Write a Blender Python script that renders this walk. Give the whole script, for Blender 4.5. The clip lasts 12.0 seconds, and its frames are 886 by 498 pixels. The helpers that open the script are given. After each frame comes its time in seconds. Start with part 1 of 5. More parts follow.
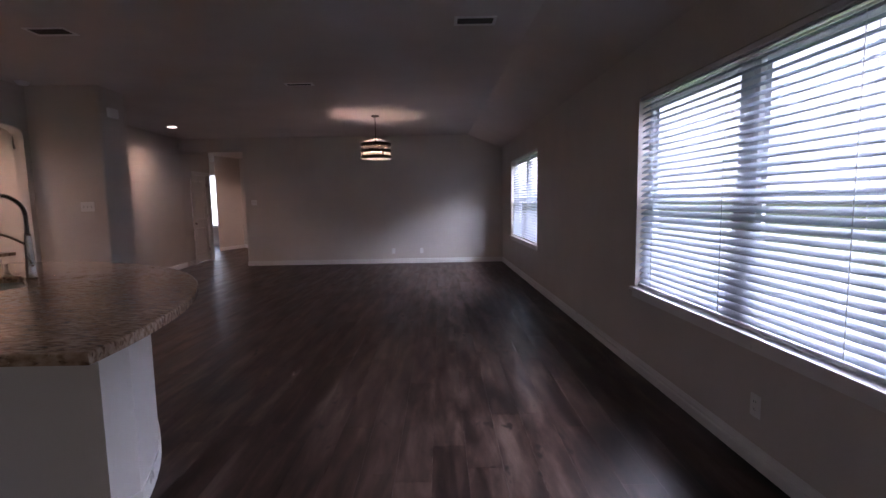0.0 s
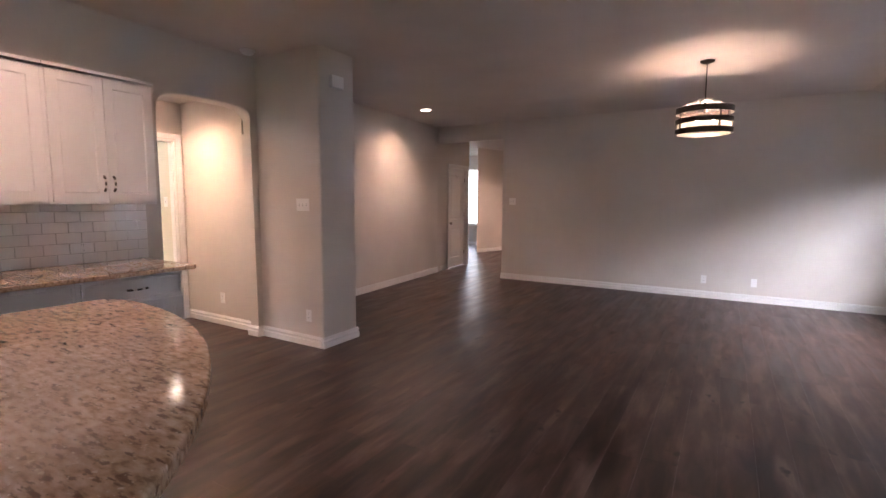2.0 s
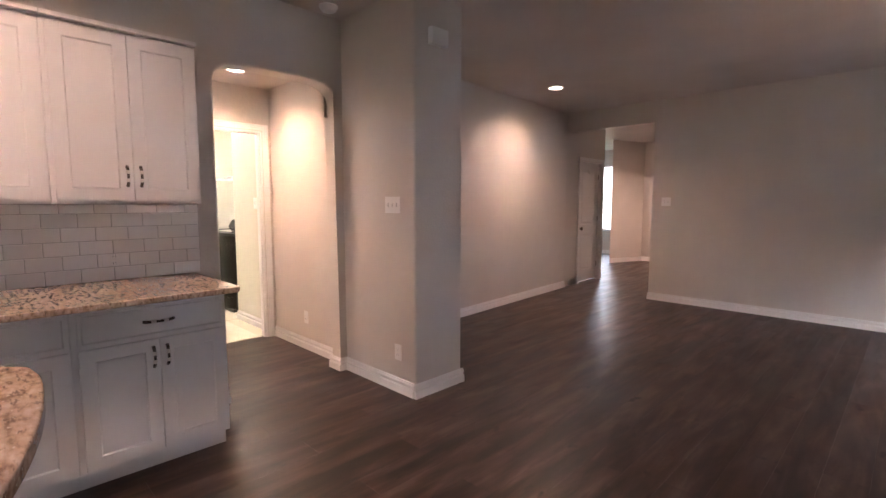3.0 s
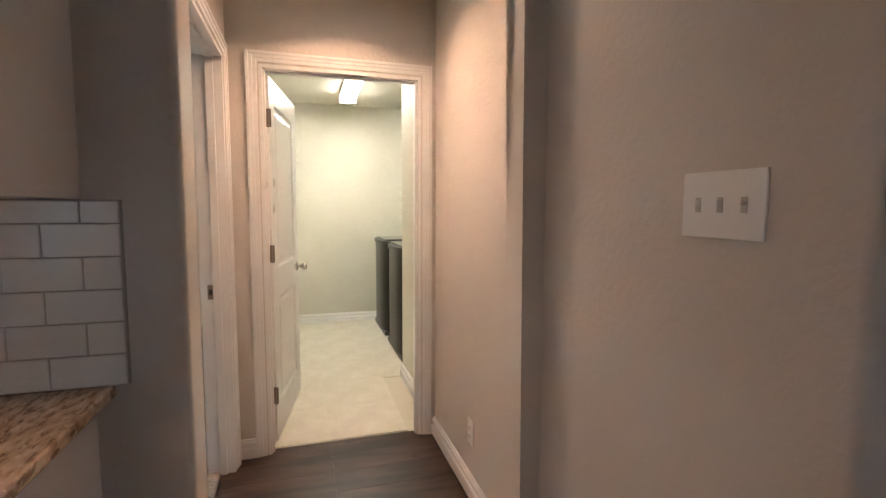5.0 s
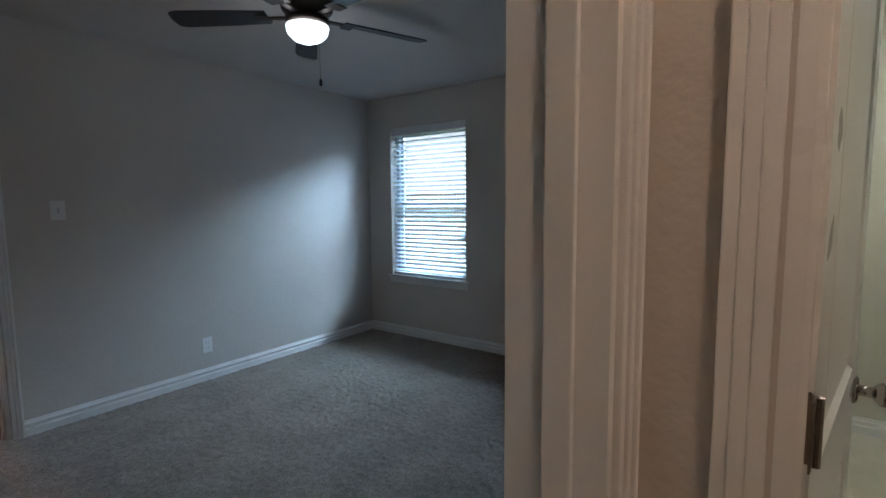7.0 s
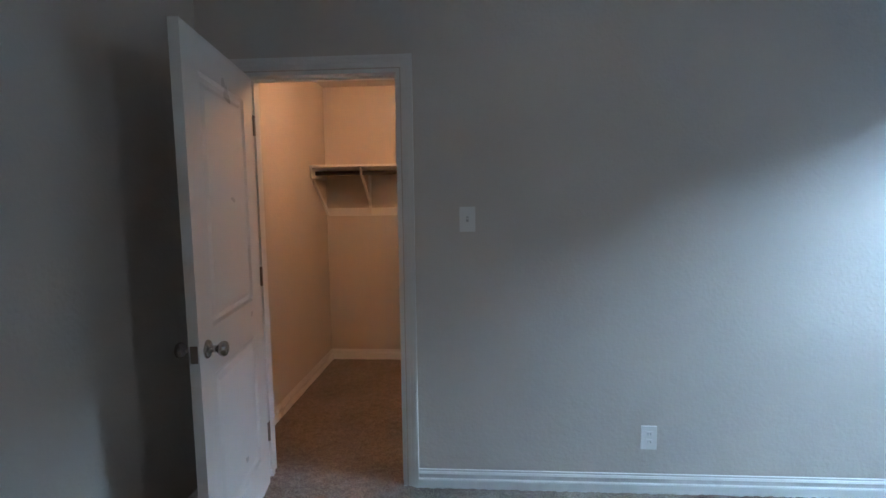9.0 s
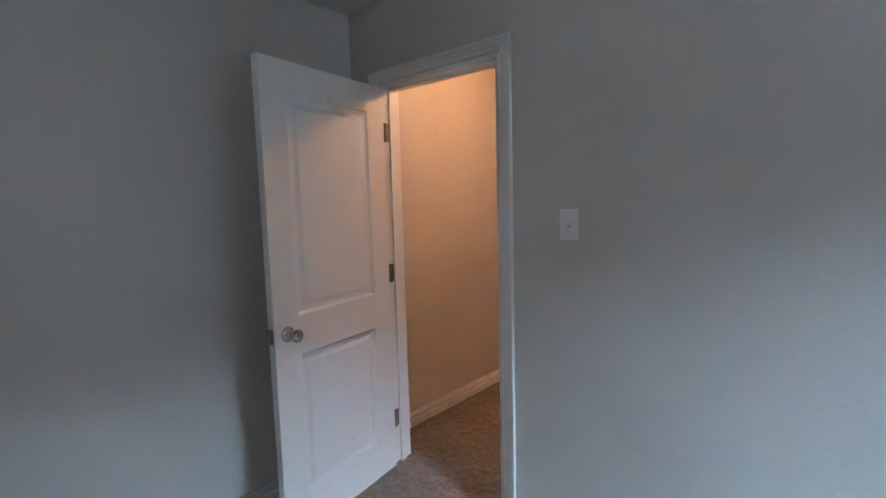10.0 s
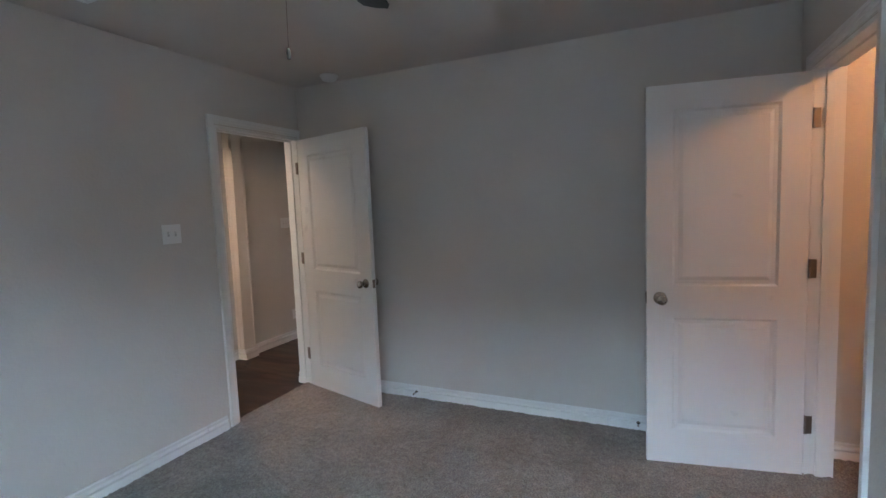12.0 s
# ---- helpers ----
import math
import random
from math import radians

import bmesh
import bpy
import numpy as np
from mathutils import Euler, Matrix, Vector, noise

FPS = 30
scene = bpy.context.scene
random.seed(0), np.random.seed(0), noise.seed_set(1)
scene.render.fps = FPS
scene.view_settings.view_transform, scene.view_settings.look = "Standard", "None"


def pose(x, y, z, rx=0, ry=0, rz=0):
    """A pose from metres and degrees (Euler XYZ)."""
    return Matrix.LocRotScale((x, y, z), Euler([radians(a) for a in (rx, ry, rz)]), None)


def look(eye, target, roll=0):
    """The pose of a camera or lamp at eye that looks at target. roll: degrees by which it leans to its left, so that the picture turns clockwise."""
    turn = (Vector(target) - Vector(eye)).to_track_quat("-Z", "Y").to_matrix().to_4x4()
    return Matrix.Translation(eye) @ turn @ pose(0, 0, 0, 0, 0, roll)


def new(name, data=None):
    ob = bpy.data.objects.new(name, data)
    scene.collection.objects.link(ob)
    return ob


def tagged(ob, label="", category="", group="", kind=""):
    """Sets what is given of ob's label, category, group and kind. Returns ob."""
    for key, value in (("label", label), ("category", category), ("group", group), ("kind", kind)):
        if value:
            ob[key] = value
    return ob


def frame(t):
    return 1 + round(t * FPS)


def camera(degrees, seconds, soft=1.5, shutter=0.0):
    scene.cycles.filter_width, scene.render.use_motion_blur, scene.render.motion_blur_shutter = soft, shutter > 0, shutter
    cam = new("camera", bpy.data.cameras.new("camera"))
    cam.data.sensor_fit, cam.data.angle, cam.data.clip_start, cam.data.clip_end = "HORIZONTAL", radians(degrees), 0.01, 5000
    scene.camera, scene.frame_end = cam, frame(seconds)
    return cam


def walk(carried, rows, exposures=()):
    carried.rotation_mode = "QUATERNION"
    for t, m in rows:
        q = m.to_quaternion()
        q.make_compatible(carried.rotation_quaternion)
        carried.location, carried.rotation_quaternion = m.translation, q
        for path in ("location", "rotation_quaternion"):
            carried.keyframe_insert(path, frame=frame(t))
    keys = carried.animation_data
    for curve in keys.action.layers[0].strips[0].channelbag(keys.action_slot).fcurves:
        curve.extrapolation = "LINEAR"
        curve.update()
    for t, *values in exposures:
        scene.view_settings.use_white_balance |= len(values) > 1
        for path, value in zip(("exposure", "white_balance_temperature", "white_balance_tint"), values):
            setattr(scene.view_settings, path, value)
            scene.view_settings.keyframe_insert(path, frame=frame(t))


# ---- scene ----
cam = camera(86.3, 12.0)
PATH = [
    (0, (0.554, -0.107, 1.326), (0.56, 1.883, 1.126), -1.0),
    (0.5, (0.415, 0.547, 1.376), (-0.016, 2.489, 1.166), -0.8),
    (1, (0.281, 1.189, 1.381), (-0.472, 3.03, 1.174), -0.5),
    (1.5, (-0.001, 1.85, 1.399), (-0.884, 3.632, 1.19), 0.0),
    (2, (-0.255, 2.438, 1.388), (-1.277, 4.145, 1.182), 0.3),
    (2.5, (-0.652, 2.973, 1.377), (-1.866, 4.549, 1.177), 0.3),
    (3, (-1.042, 3.461, 1.35), (-2.452, 4.866, 1.157), 0.0),
    (3.5, (-1.51, 3.861, 1.363), (-3.161, 4.973, 1.173), -0.1),
    (3.7, (-1.711, 4.008, 1.37), (-3.419, 5.029, 1.18), -0.1),
    (5.3, (-3.347, 4.985, 1.328), (-5.29, 5.427, 1.155), 0.2),
    (5.5, (-3.587, 5.025, 1.332), (-5.551, 5.36, 1.161), 0.1),
    (6, (-4.137, 5.046, 1.327), (-6.126, 4.92, 1.167), -0.1),
    (6.5, (-4.59, 4.94, 1.346), (-6.483, 4.319, 1.174), -0.2),
    (7, (-4.975, 4.671, 1.369), (-6.591, 3.509, 1.176), -0.5),
    (7.5, (-5.211, 4.362, 1.419), (-6.528, 2.873, 1.208), -0.3),
    (7.7, (-5.294, 4.213, 1.426), (-6.478, 2.615, 1.21), 0.0),
    (9.3, (-6.194, 3.132, 1.417), (-5.729, 1.196, 1.232), -1.2),
    (9.5, (-6.353, 3.021, 1.407), (-5.662, 1.154, 1.225), -1.5),
    (10, (-6.78, 2.734, 1.448), (-5.464, 1.242, 1.244), -1.5),
    (10.5, (-7.154, 2.445, 1.49), (-5.433, 1.451, 1.269), -1.8),
    (11, (-7.51, 2.2, 1.468), (-5.562, 1.799, 1.258), -2.3),
    (11.5, (-7.695, 1.955, 1.42), (-5.721, 2.22, 1.24), -2.3),
    (12, (-7.768, 1.757, 1.451), (-5.954, 2.581, 1.271), -2.3),
]
EXPOSURES = [(0.0, 0.05, 6050, 30), (0.8, 0.38, 6400, 31), (1.5, 1.1, 6600, 26), (2.5, 1.6, 6600, 25), (3.7, 1.55, 6600, 23), (5.3, 0.45, 6600, 13),
             (6.0, -0.05, 6400, 11), (6.5, -0.42, 6200, 10), (6.75, -0.65, 6050, 8), (7.0, -0.85, 5950, 7), (7.7, -0.95, 5650, 3), (9.3, 0.05, 5750, 6), (10.5, 0.38, 5750, 6),
             (11.0, 0.28, 5800, 6), (11.5, -0.02, 6200, 11), (12.0, 0.18, 6100, 10)]
# lamp powers in watts
DAY_EAST, DAY_BED, DAY_HALL, DAY_SOUTH, SKY_GLOW = 3250, 9500, 330, 420, 1.1
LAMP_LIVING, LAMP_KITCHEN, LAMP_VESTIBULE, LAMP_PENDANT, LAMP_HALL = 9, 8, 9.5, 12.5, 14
LAMP_LAUNDRY, LAMP_FAN, LAMP_CLOSET = 9.5, 3, 20
FAN_TURN = 16
walk(cam, [(t, look(e, g, r)) for t, e, g, r in PATH], EXPOSURES)

# ---- world, sun, daylight at the windows ----
world = bpy.data.worlds.new("world")
scene.world = world
world.use_nodes = True
wn = world.node_tree
sky = wn.nodes.new("ShaderNodeTexSky")
sky.sky_type, sky.sun_disc = "NISHITA", False
sky.sun_elevation, sky.sun_rotation = radians(48), radians(180)
sky.dust_density, sky.air_density = 4.0, 1.4
wn.links.new(sky.outputs[0], wn.nodes["Background"].inputs[0])
wn.nodes["Background"].inputs[1].default_value = 0.14


def lamp(name, kind, m, power, colour, **settings):
    data = bpy.data.lights.new(name, kind)
    data.energy, data.color = power, colour
    if kind == "AREA":
        data.shape = settings.get("shape", "RECTANGLE")
        data.size = settings["size"]
        data.size_y = settings.get("size_y", settings["size"])
        data.spread = radians(settings.get("spread", 180))
    elif kind == "SUN":
        data.angle = radians(settings["angle"])
    else:
        data.shadow_soft_size = settings["radius"]
    ob = new(name, data)
    ob.matrix_world = m
    return ob


COOL, SOFT, WARM, NEUTRAL = (0.54, 0.77, 1.0), (0.80, 0.89, 1.0), (1.0, 0.69, 0.52), (1.0, 0.95, 0.80)
lamp("sun", "SUN", look((0, -8, 9), (0, 0, 0)), 1.2, (1.0, 0.95, 0.88), angle=12)
lamp("sky_light", "AREA", look((4.4, 4.8, 4.0), (1.9, 4.8, 1.4)), DAY_EAST, SOFT, size=11.0, size_y=2.6)
lamp("sky_light", "AREA", look((-11.7, 1.6, 4.4), (-8.7, 1.6, 3.1)), DAY_BED, COOL, size=10.0, size_y=2.9)
lamp("sky_light", "AREA", look((-0.6, -5.2, 3.4), (-0.6, -3.3, 1.2)), DAY_SOUTH, SOFT, size=3.0, size_y=1.6)
lamp("sky_light", "AREA", look((-6.75, 16.9, 3.0), (-6.6, 15.5, 1.3)), DAY_HALL, COOL, size=1.8, size_y=1.3)


# ---- materials ----
def shader(name, colour, rough=0.5, metal=0.0, coat=0.0):
    m = bpy.data.materials.new(name)
    m.use_nodes = True
    b = m.node_tree.nodes["Principled BSDF"]
    b.inputs["Base Color"].default_value = (*colour, 1)
    b.inputs["Roughness"].default_value = rough
    b.inputs["Metallic"].default_value = metal
    b.inputs["Coat Weight"].default_value = coat
    return m, m.node_tree, b


def noise_tex(tree, scale, detail=3.0, stretch=(1, 1, 1), offset=None, source="Object"):
    co = tree.nodes.new("ShaderNodeTexCoord")
    mp = tree.nodes.new("ShaderNodeMapping")
    mp.inputs["Scale"].default_value = stretch
    tree.links.new(co.outputs[source], mp.inputs["Vector"])
    if offset is not None:
        tree.links.new(offset, mp.inputs["Location"])
    n = tree.nodes.new("ShaderNodeTexNoise")
    n.inputs["Scale"].default_value, n.inputs["Detail"].default_value = scale, detail
    tree.links.new(mp.outputs[0], n.inputs["Vector"])
    return n.outputs["Fac"]


def ramp(tree, fac, stops):
    r = tree.nodes.new("ShaderNodeValToRGB")
    while len(r.color_ramp.elements) < len(stops):
        r.color_ramp.elements.new(0.5)
    for e, (p, c) in zip(r.color_ramp.elements, stops):
        e.position, e.color = p, (*c, 1)
    tree.links.new(fac, r.inputs[0])
    return r.outputs[0]


def blend(tree, fac, a, b, mode="MIX"):
    x = tree.nodes.new("ShaderNodeMix")
    x.data_type, x.blend_type = "RGBA", mode
    for sock, v in ((x.inputs[0], fac), (x.inputs[6], a), (x.inputs[7], b)):
        if isinstance(v, float):
            sock.default_value = v
        elif isinstance(v, tuple):
            sock.default_value = (*v, 1)
        else:
            tree.links.new(v, sock)
    return x.outputs[2]


def bump(tree, b, height, strength, distance):
    n = tree.nodes.new("ShaderNodeBump")
    n.inputs["Strength"].default_value, n.inputs["Distance"].default_value = strength, distance
    tree.links.new(height, n.inputs["Height"])
    tree.links.new(n.outputs[0], b.inputs["Normal"])


def math_node(tree, op, a, b):
    n = tree.nodes.new("ShaderNodeMath")
    n.operation = op
    for sock, v in zip(n.inputs, (a, b)):
        if isinstance(v, (int, float)):
            sock.default_value = v
        else:
            tree.links.new(v, sock)
    return n.outputs[0]


def paint(name, colour, rough=0.55, peel=0.35, scale=70, spread=0.05):
    """Rolled paint over an orange-peel plaster, faintly uneven."""
    m, t, b = shader(name, colour, rough)
    lo = tuple(c * (1 - spread) for c in colour)
    hi = tuple(min(1, c * (1 + spread)) for c in colour)
    t.links.new(ramp(t, noise_tex(t, 1.3, 4), ((0.3, lo), (0.7, hi))), b.inputs["Base Color"])
    if peel:
        bump(t, b, math_node(t, "ADD", noise_tex(t, scale, 2), math_node(t, "MULTIPLY", noise_tex(t, scale * 0.35, 2), 0.6)), peel, 0.003)
    rg = ramp(t, noise_tex(t, 5, 3), ((0.2, (rough - 0.07,) * 3), (0.8, (rough + 0.07,) * 3)))
    t.links.new(rg, b.inputs["Roughness"])
    return m


WALL = paint("wall_paint", (0.63, 0.58, 0.53), 0.52, 0.6, 60)
CEIL = paint("ceiling_paint", (0.60, 0.55, 0.51), 0.8, 0.4, 55)
LAUNDRY = paint("laundry_paint", (0.64, 0.62, 0.53), 0.55, 0.2)
TRIM = paint("trim_paint", (0.80, 0.79, 0.77), 0.32, 0.0, 8, 0.03)
CABINET = paint("cabinet_paint", (0.74, 0.715, 0.69), 0.34, 0.0, 10, 0.03)
PLASTIC = shader("white_plastic", (0.82, 0.81, 0.79), 0.35)[0]
SLOT = shader("dark_slot", (0.03, 0.03, 0.03), 0.6)[0]
VINYL = paint("window_vinyl", (0.78, 0.79, 0.80), 0.4, 0.0, 10, 0.02)
PALE_GROUT = paint("pale_grout", (0.54, 0.51, 0.42), 0.9, 0.3, 200)
GROUT = paint("grout", (0.42, 0.40, 0.38), 0.9, 0.3, 200)


def metal(name, colour, rough):
    m, t, b = shader(name, colour, rough, 1.0)
    t.links.new(ramp(t, noise_tex(t, 60, 3), ((0.3, (rough * 0.8,) * 3), (0.7, (rough * 1.3,) * 3))), b.inputs["Roughness"])
    return m


NICKEL = metal("satin_nickel", (0.46, 0.42, 0.39), 0.2)
HINGE = metal("hinge_nickel", (0.27, 0.22, 0.185), 0.4)
STEEL = metal("brushed_steel", (0.52, 0.50, 0.47), 0.34)
BRONZE = metal("aged_bronze", (0.10, 0.08, 0.07), 0.4)
COIL = metal("dark_coil", (0.22, 0.21, 0.20), 0.3)
SILVER = metal("silver_strap", (0.7, 0.66, 0.6), 0.35)
BLACK = shader("black_rod", (0.02, 0.018, 0.016), 0.4)[0]


def slat_material():
    m, t, b = shader("blind_slat", (0.66, 0.69, 0.73), 0.45)
    tr = t.nodes.new("ShaderNodeBsdfTranslucent")
    tr.inputs[0].default_value = (0.55, 0.62, 0.72, 1)
    mx = t.nodes.new("ShaderNodeMixShader")
    mx.inputs[0].default_value = 0.38
    t.links.new(b.outputs[0], mx.inputs[1])
    t.links.new(tr.outputs[0], mx.inputs[2])
    t.links.new(mx.outputs[0], t.nodes["Material Output"].inputs[0])
    return m


SLAT = slat_material()


def glass_material():
    m = bpy.data.materials.new("window_glass")
    m.use_nodes = True
    t = m.node_tree
    t.nodes.remove(t.nodes["Principled BSDF"])
    a, g, mx = (t.nodes.new("ShaderNode" + k) for k in ("BsdfTransparent", "BsdfGlossy", "MixShader"))
    g.inputs["Roughness"].default_value = 0.02
    mx.inputs[0].default_value = 0.05
    t.links.new(a.outputs[0], mx.inputs[1])
    t.links.new(g.outputs[0], mx.inputs[2])
    t.links.new(mx.outputs[0], t.nodes["Material Output"].inputs[0])
    return m


GLASS = glass_material()


def diffuser_material(name, colour, power):
    m, t, b = shader(name, (0.85, 0.83, 0.78), 0.4)
    b.inputs["Emission Color"].default_value = (*colour, 1)
    b.inputs["Emission Strength"].default_value = power
    return m


def frosted(name, colour):
    m, t, b = shader(name, colour, 0.4)
    tr = t.nodes.new("ShaderNodeBsdfTranslucent")
    tr.inputs[0].default_value = (*colour, 1)
    mx = t.nodes.new("ShaderNodeMixShader")
    mx.inputs[0].default_value = 0.7
    t.links.new(b.outputs[0], mx.inputs[1])
    t.links.new(tr.outputs[0], mx.inputs[2])
    t.links.new(mx.outputs[0], t.nodes["Material Output"].inputs[0])
    return m


BULB = diffuser_material("lamp_bulb", (1.0, 0.84, 0.64), 26)
FROST = frosted("frosted_glass", (0.9, 0.87, 0.8))
TUBE = diffuser_material("tube_diffuser", (1.0, 0.97, 0.86), 22)
FAN_GLASS = diffuser_material("fan_globe", (0.95, 0.97, 1.0), 6)
LENS = diffuser_material("downlight_lens", (1.0, 0.86, 0.66), 16)


def wood_floor():
    m, t, b = shader("wood_plank", (0.08, 0.055, 0.045), 0.36)
    info = t.nodes.new("ShaderNodeObjectInfo")
    geo = t.nodes.new("ShaderNodeNewGeometry")
    rnd = math_node(t, "FRACT", math_node(t, "ADD", info.outputs["Random"], geo.outputs["Random Per Island"]), 0)
    comb = t.nodes.new("ShaderNodeCombineXYZ")
    for i in range(3):
        t.links.new(math_node(t, "MULTIPLY", rnd, 37.0 + 11 * i), comb.inputs[i])
    off = comb.outputs[0]
    streak = noise_tex(t, 4, 4, (2.5, 0.32, 1), off)
    blotch = noise_tex(t, 2.9, 4, (1.8, 0.55, 1), off)
    grain = noise_tex(t, 40, 4, (7, 0.5, 1), off)
    figure = []
    for scale, stretch, twist in ((2.6, (2.9, 0.42, 1), 0.7), (5.5, (1.9, 0.40, 1), 0.6)):
        mp = t.nodes.new("ShaderNodeMapping")
        mp.inputs["Scale"].default_value = stretch
        t.links.new(geo.outputs["Position"], mp.inputs["Vector"])
        n = t.nodes.new("ShaderNodeTexNoise")
        n.inputs["Scale"].default_value, n.inputs["Detail"].default_value, n.inputs["Distortion"].default_value = scale, 3.0, twist
        t.links.new(mp.outputs[0], n.inputs["Vector"])
        figure.append(n.outputs["Fac"])
    own = math_node(t, "ADD", math_node(t, "MULTIPLY", streak, 0.2), math_node(t, "MULTIPLY", blotch, 0.2))
    shared = math_node(t, "ADD", math_node(t, "MULTIPLY", figure[0], 0.36), math_node(t, "MULTIPLY", figure[1], 0.24))
    mixed = math_node(t, "ADD", own, shared)
    c = ramp(t, mixed, ((0.41, (0.011, 0.0060, 0.0047)), (0.47, (0.030, 0.0165, 0.0122)), (0.53, (0.060, 0.035, 0.027)), (0.61, (0.118, 0.079, 0.062))))
    tone = ramp(t, rnd, ((0.0, (0.92, 0.91, 0.91)), (1.0, (1.08, 1.07, 1.07))))
    c = blend(t, 1.0, c, tone, "MULTIPLY")
    c = blend(t, 0.22, c, ramp(t, grain, ((0.35, (0.35, 0.33, 0.32)), (0.65, (1, 1, 1)))), "MULTIPLY")
    knots = noise_tex(t, 7, 2, (1.6, 0.9, 1), off)
    c = blend(t, ramp(t, knots, ((0.66, (0, 0, 0)), (0.74, (1, 1, 1)))), c, (0.016, 0.010, 0.008))
    t.links.new(c, b.inputs["Base Color"])
    t.links.new(ramp(t, streak, ((0.3, (0.30,) * 3), (0.7, (0.44,) * 3))), b.inputs["Roughness"])
    b.inputs["Specular IOR Level"].default_value = 0.3
    bump(t, b, grain, 0.12, 0.002)
    return m


PLANK = wood_floor()


def granite_material():
    m, t, b = shader("granite", (0.5, 0.4, 0.3), 0.10)
    base = ramp(t, noise_tex(t, 34, 5, (0.7, 1.7, 1)), ((0.34, (0.26, 0.172, 0.118)), (0.47, (0.44, 0.320, 0.235)), (0.66, (0.58, 0.46, 0.365))))
    cloud = ramp(t, noise_tex(t, 4.5, 4, (1.0, 1.6, 1)), ((0.35, (0.84, 0.80, 0.78)), (0.65, (1.08, 1.06, 1.04))))
    c = blend(t, 1.0, base, cloud, "MULTIPLY")
    fleck = ramp(t, noise_tex(t, 52, 4, (0.45, 1.5, 1)), ((0.57, (0, 0, 0)), (0.65, (0.8, 0.8, 0.8))))
    c = blend(t, fleck, c, (0.125, 0.074, 0.052))
    pale = ramp(t, noise_tex(t, 60, 2, (1.1, 1.6, 1), None), ((0.64, (0, 0, 0)), (0.72, (0.8, 0.8, 0.8))))
    c = blend(t, pale, c, (0.66, 0.57, 0.47))
    t.links.new(c, b.inputs["Base Color"])
    return m


GRANITE = granite_material()
INCANDESCENT = (1.0, 0.42, 0.15)


def tile_material():
    m, t, b = shader("ceramic_tile", (0.72, 0.71, 0.70), 0.12)
    info = t.nodes.new("ShaderNodeObjectInfo")
    t.links.new(ramp(t, info.outputs["Random"], ((0, (0.80, 0.78, 0.75)), (1, (0.87, 0.85, 0.82)))), b.inputs["Base Color"])
    bump(t, b, noise_tex(t, 18, 2), 0.08, 0.003)
    return m


TILE = tile_material()


def floor_tile_material():
    m, t, b = shader("floor_tile", (0.6, 0.57, 0.48), 0.35)
    c = ramp(t, noise_tex(t, 6, 5), ((0.3, (0.50, 0.47, 0.38)), (0.7, (0.60, 0.57, 0.48))))
    t.links.new(c, b.inputs["Base Color"])
    bump(t, b, noise_tex(t, 30, 3), 0.1, 0.002)
    return m


FLOOR_TILE = floor_tile_material()


def carpet_material():
    m, t, b = shader("carpet_pile", (0.3, 0.27, 0.24), 0.95)
    fine = ramp(t, noise_tex(t, 120, 3), ((0.3, (0.135, 0.107, 0.086)), (0.5, (0.225, 0.186, 0.153)), (0.7, (0.335, 0.286, 0.243))))
    patch = ramp(t, noise_tex(t, 3.2, 3), ((0.35, (0.85, 0.84, 0.83)), (0.65, (1.14, 1.12, 1.10))))
    tuft = ramp(t, noise_tex(t, 26, 4), ((0.32, (0.86, 0.855, 0.85)), (0.68, (1.13, 1.12, 1.11))))
    t.links.new(blend(t, 1.0, blend(t, 1.0, fine, patch, "MULTIPLY"), tuft, "MULTIPLY"), b.inputs["Base Color"])
    b.inputs["Sheen Weight"].default_value = 0.2
    bump(t, b, noise_tex(t, 220, 3), 0.7, 0.006)
    return m


CARPET = carpet_material()


def dark_wood(name, a, c2, stretch):
    m, t, b = shader(name, a, 0.45)
    t.links.new(ramp(t, noise_tex(t, 9, 5, stretch), ((0.3, a), (0.7, c2))), b.inputs["Base Color"])
    return m


BLADE = dark_wood("fan_blade_wood", (0.018, 0.018, 0.020), (0.04, 0.038, 0.04), (1, 8, 1))
BAND = dark_wood("rustic_band", (0.02, 0.015, 0.012), (0.07, 0.05, 0.04), (3, 3, 14))
WASHER = metal("graphite_enamel", (0.030, 0.027, 0.024), 0.30)
GRAPHITE = shader("graphite_plastic", (0.014, 0.014, 0.014), 0.36)[0]
LID = shader("dark_lid_glass", (0.03, 0.03, 0.033), 0.08, 0, 0.5)[0]
GRASS = paint("lawn", (0.07, 0.10, 0.035), 0.9, 0.9, 40, 0.4)
SIDING = paint("house_siding", (0.72, 0.69, 0.65), 0.8, 0.5, 30, 0.1)
BACKDROP = diffuser_material("overcast_sky", (0.86, 0.93, 1.0), SKY_GLOW)
ROOF = paint("roof_shingle", (0.16, 0.15, 0.145), 0.9, 0.9, 25, 0.3)
FENCE = paint("fence_wood", (0.28, 0.21, 0.15), 0.85, 0.6, 25, 0.25)


# ---- mesh helpers ----
def bx(bm, x0, x1, y0, y1, z0, z1):
    v = [bm.verts.new((x, y, z)) for x in (x0, x1) for y in (y0, y1) for z in (z0, z1)]
    for f in ((0, 1, 3, 2), (4, 6, 7, 5), (0, 4, 5, 1), (2, 3, 7, 6), (0, 2, 6, 4), (1, 5, 7, 3)):
        bm.faces.new([v[i] for i in f])
    return v


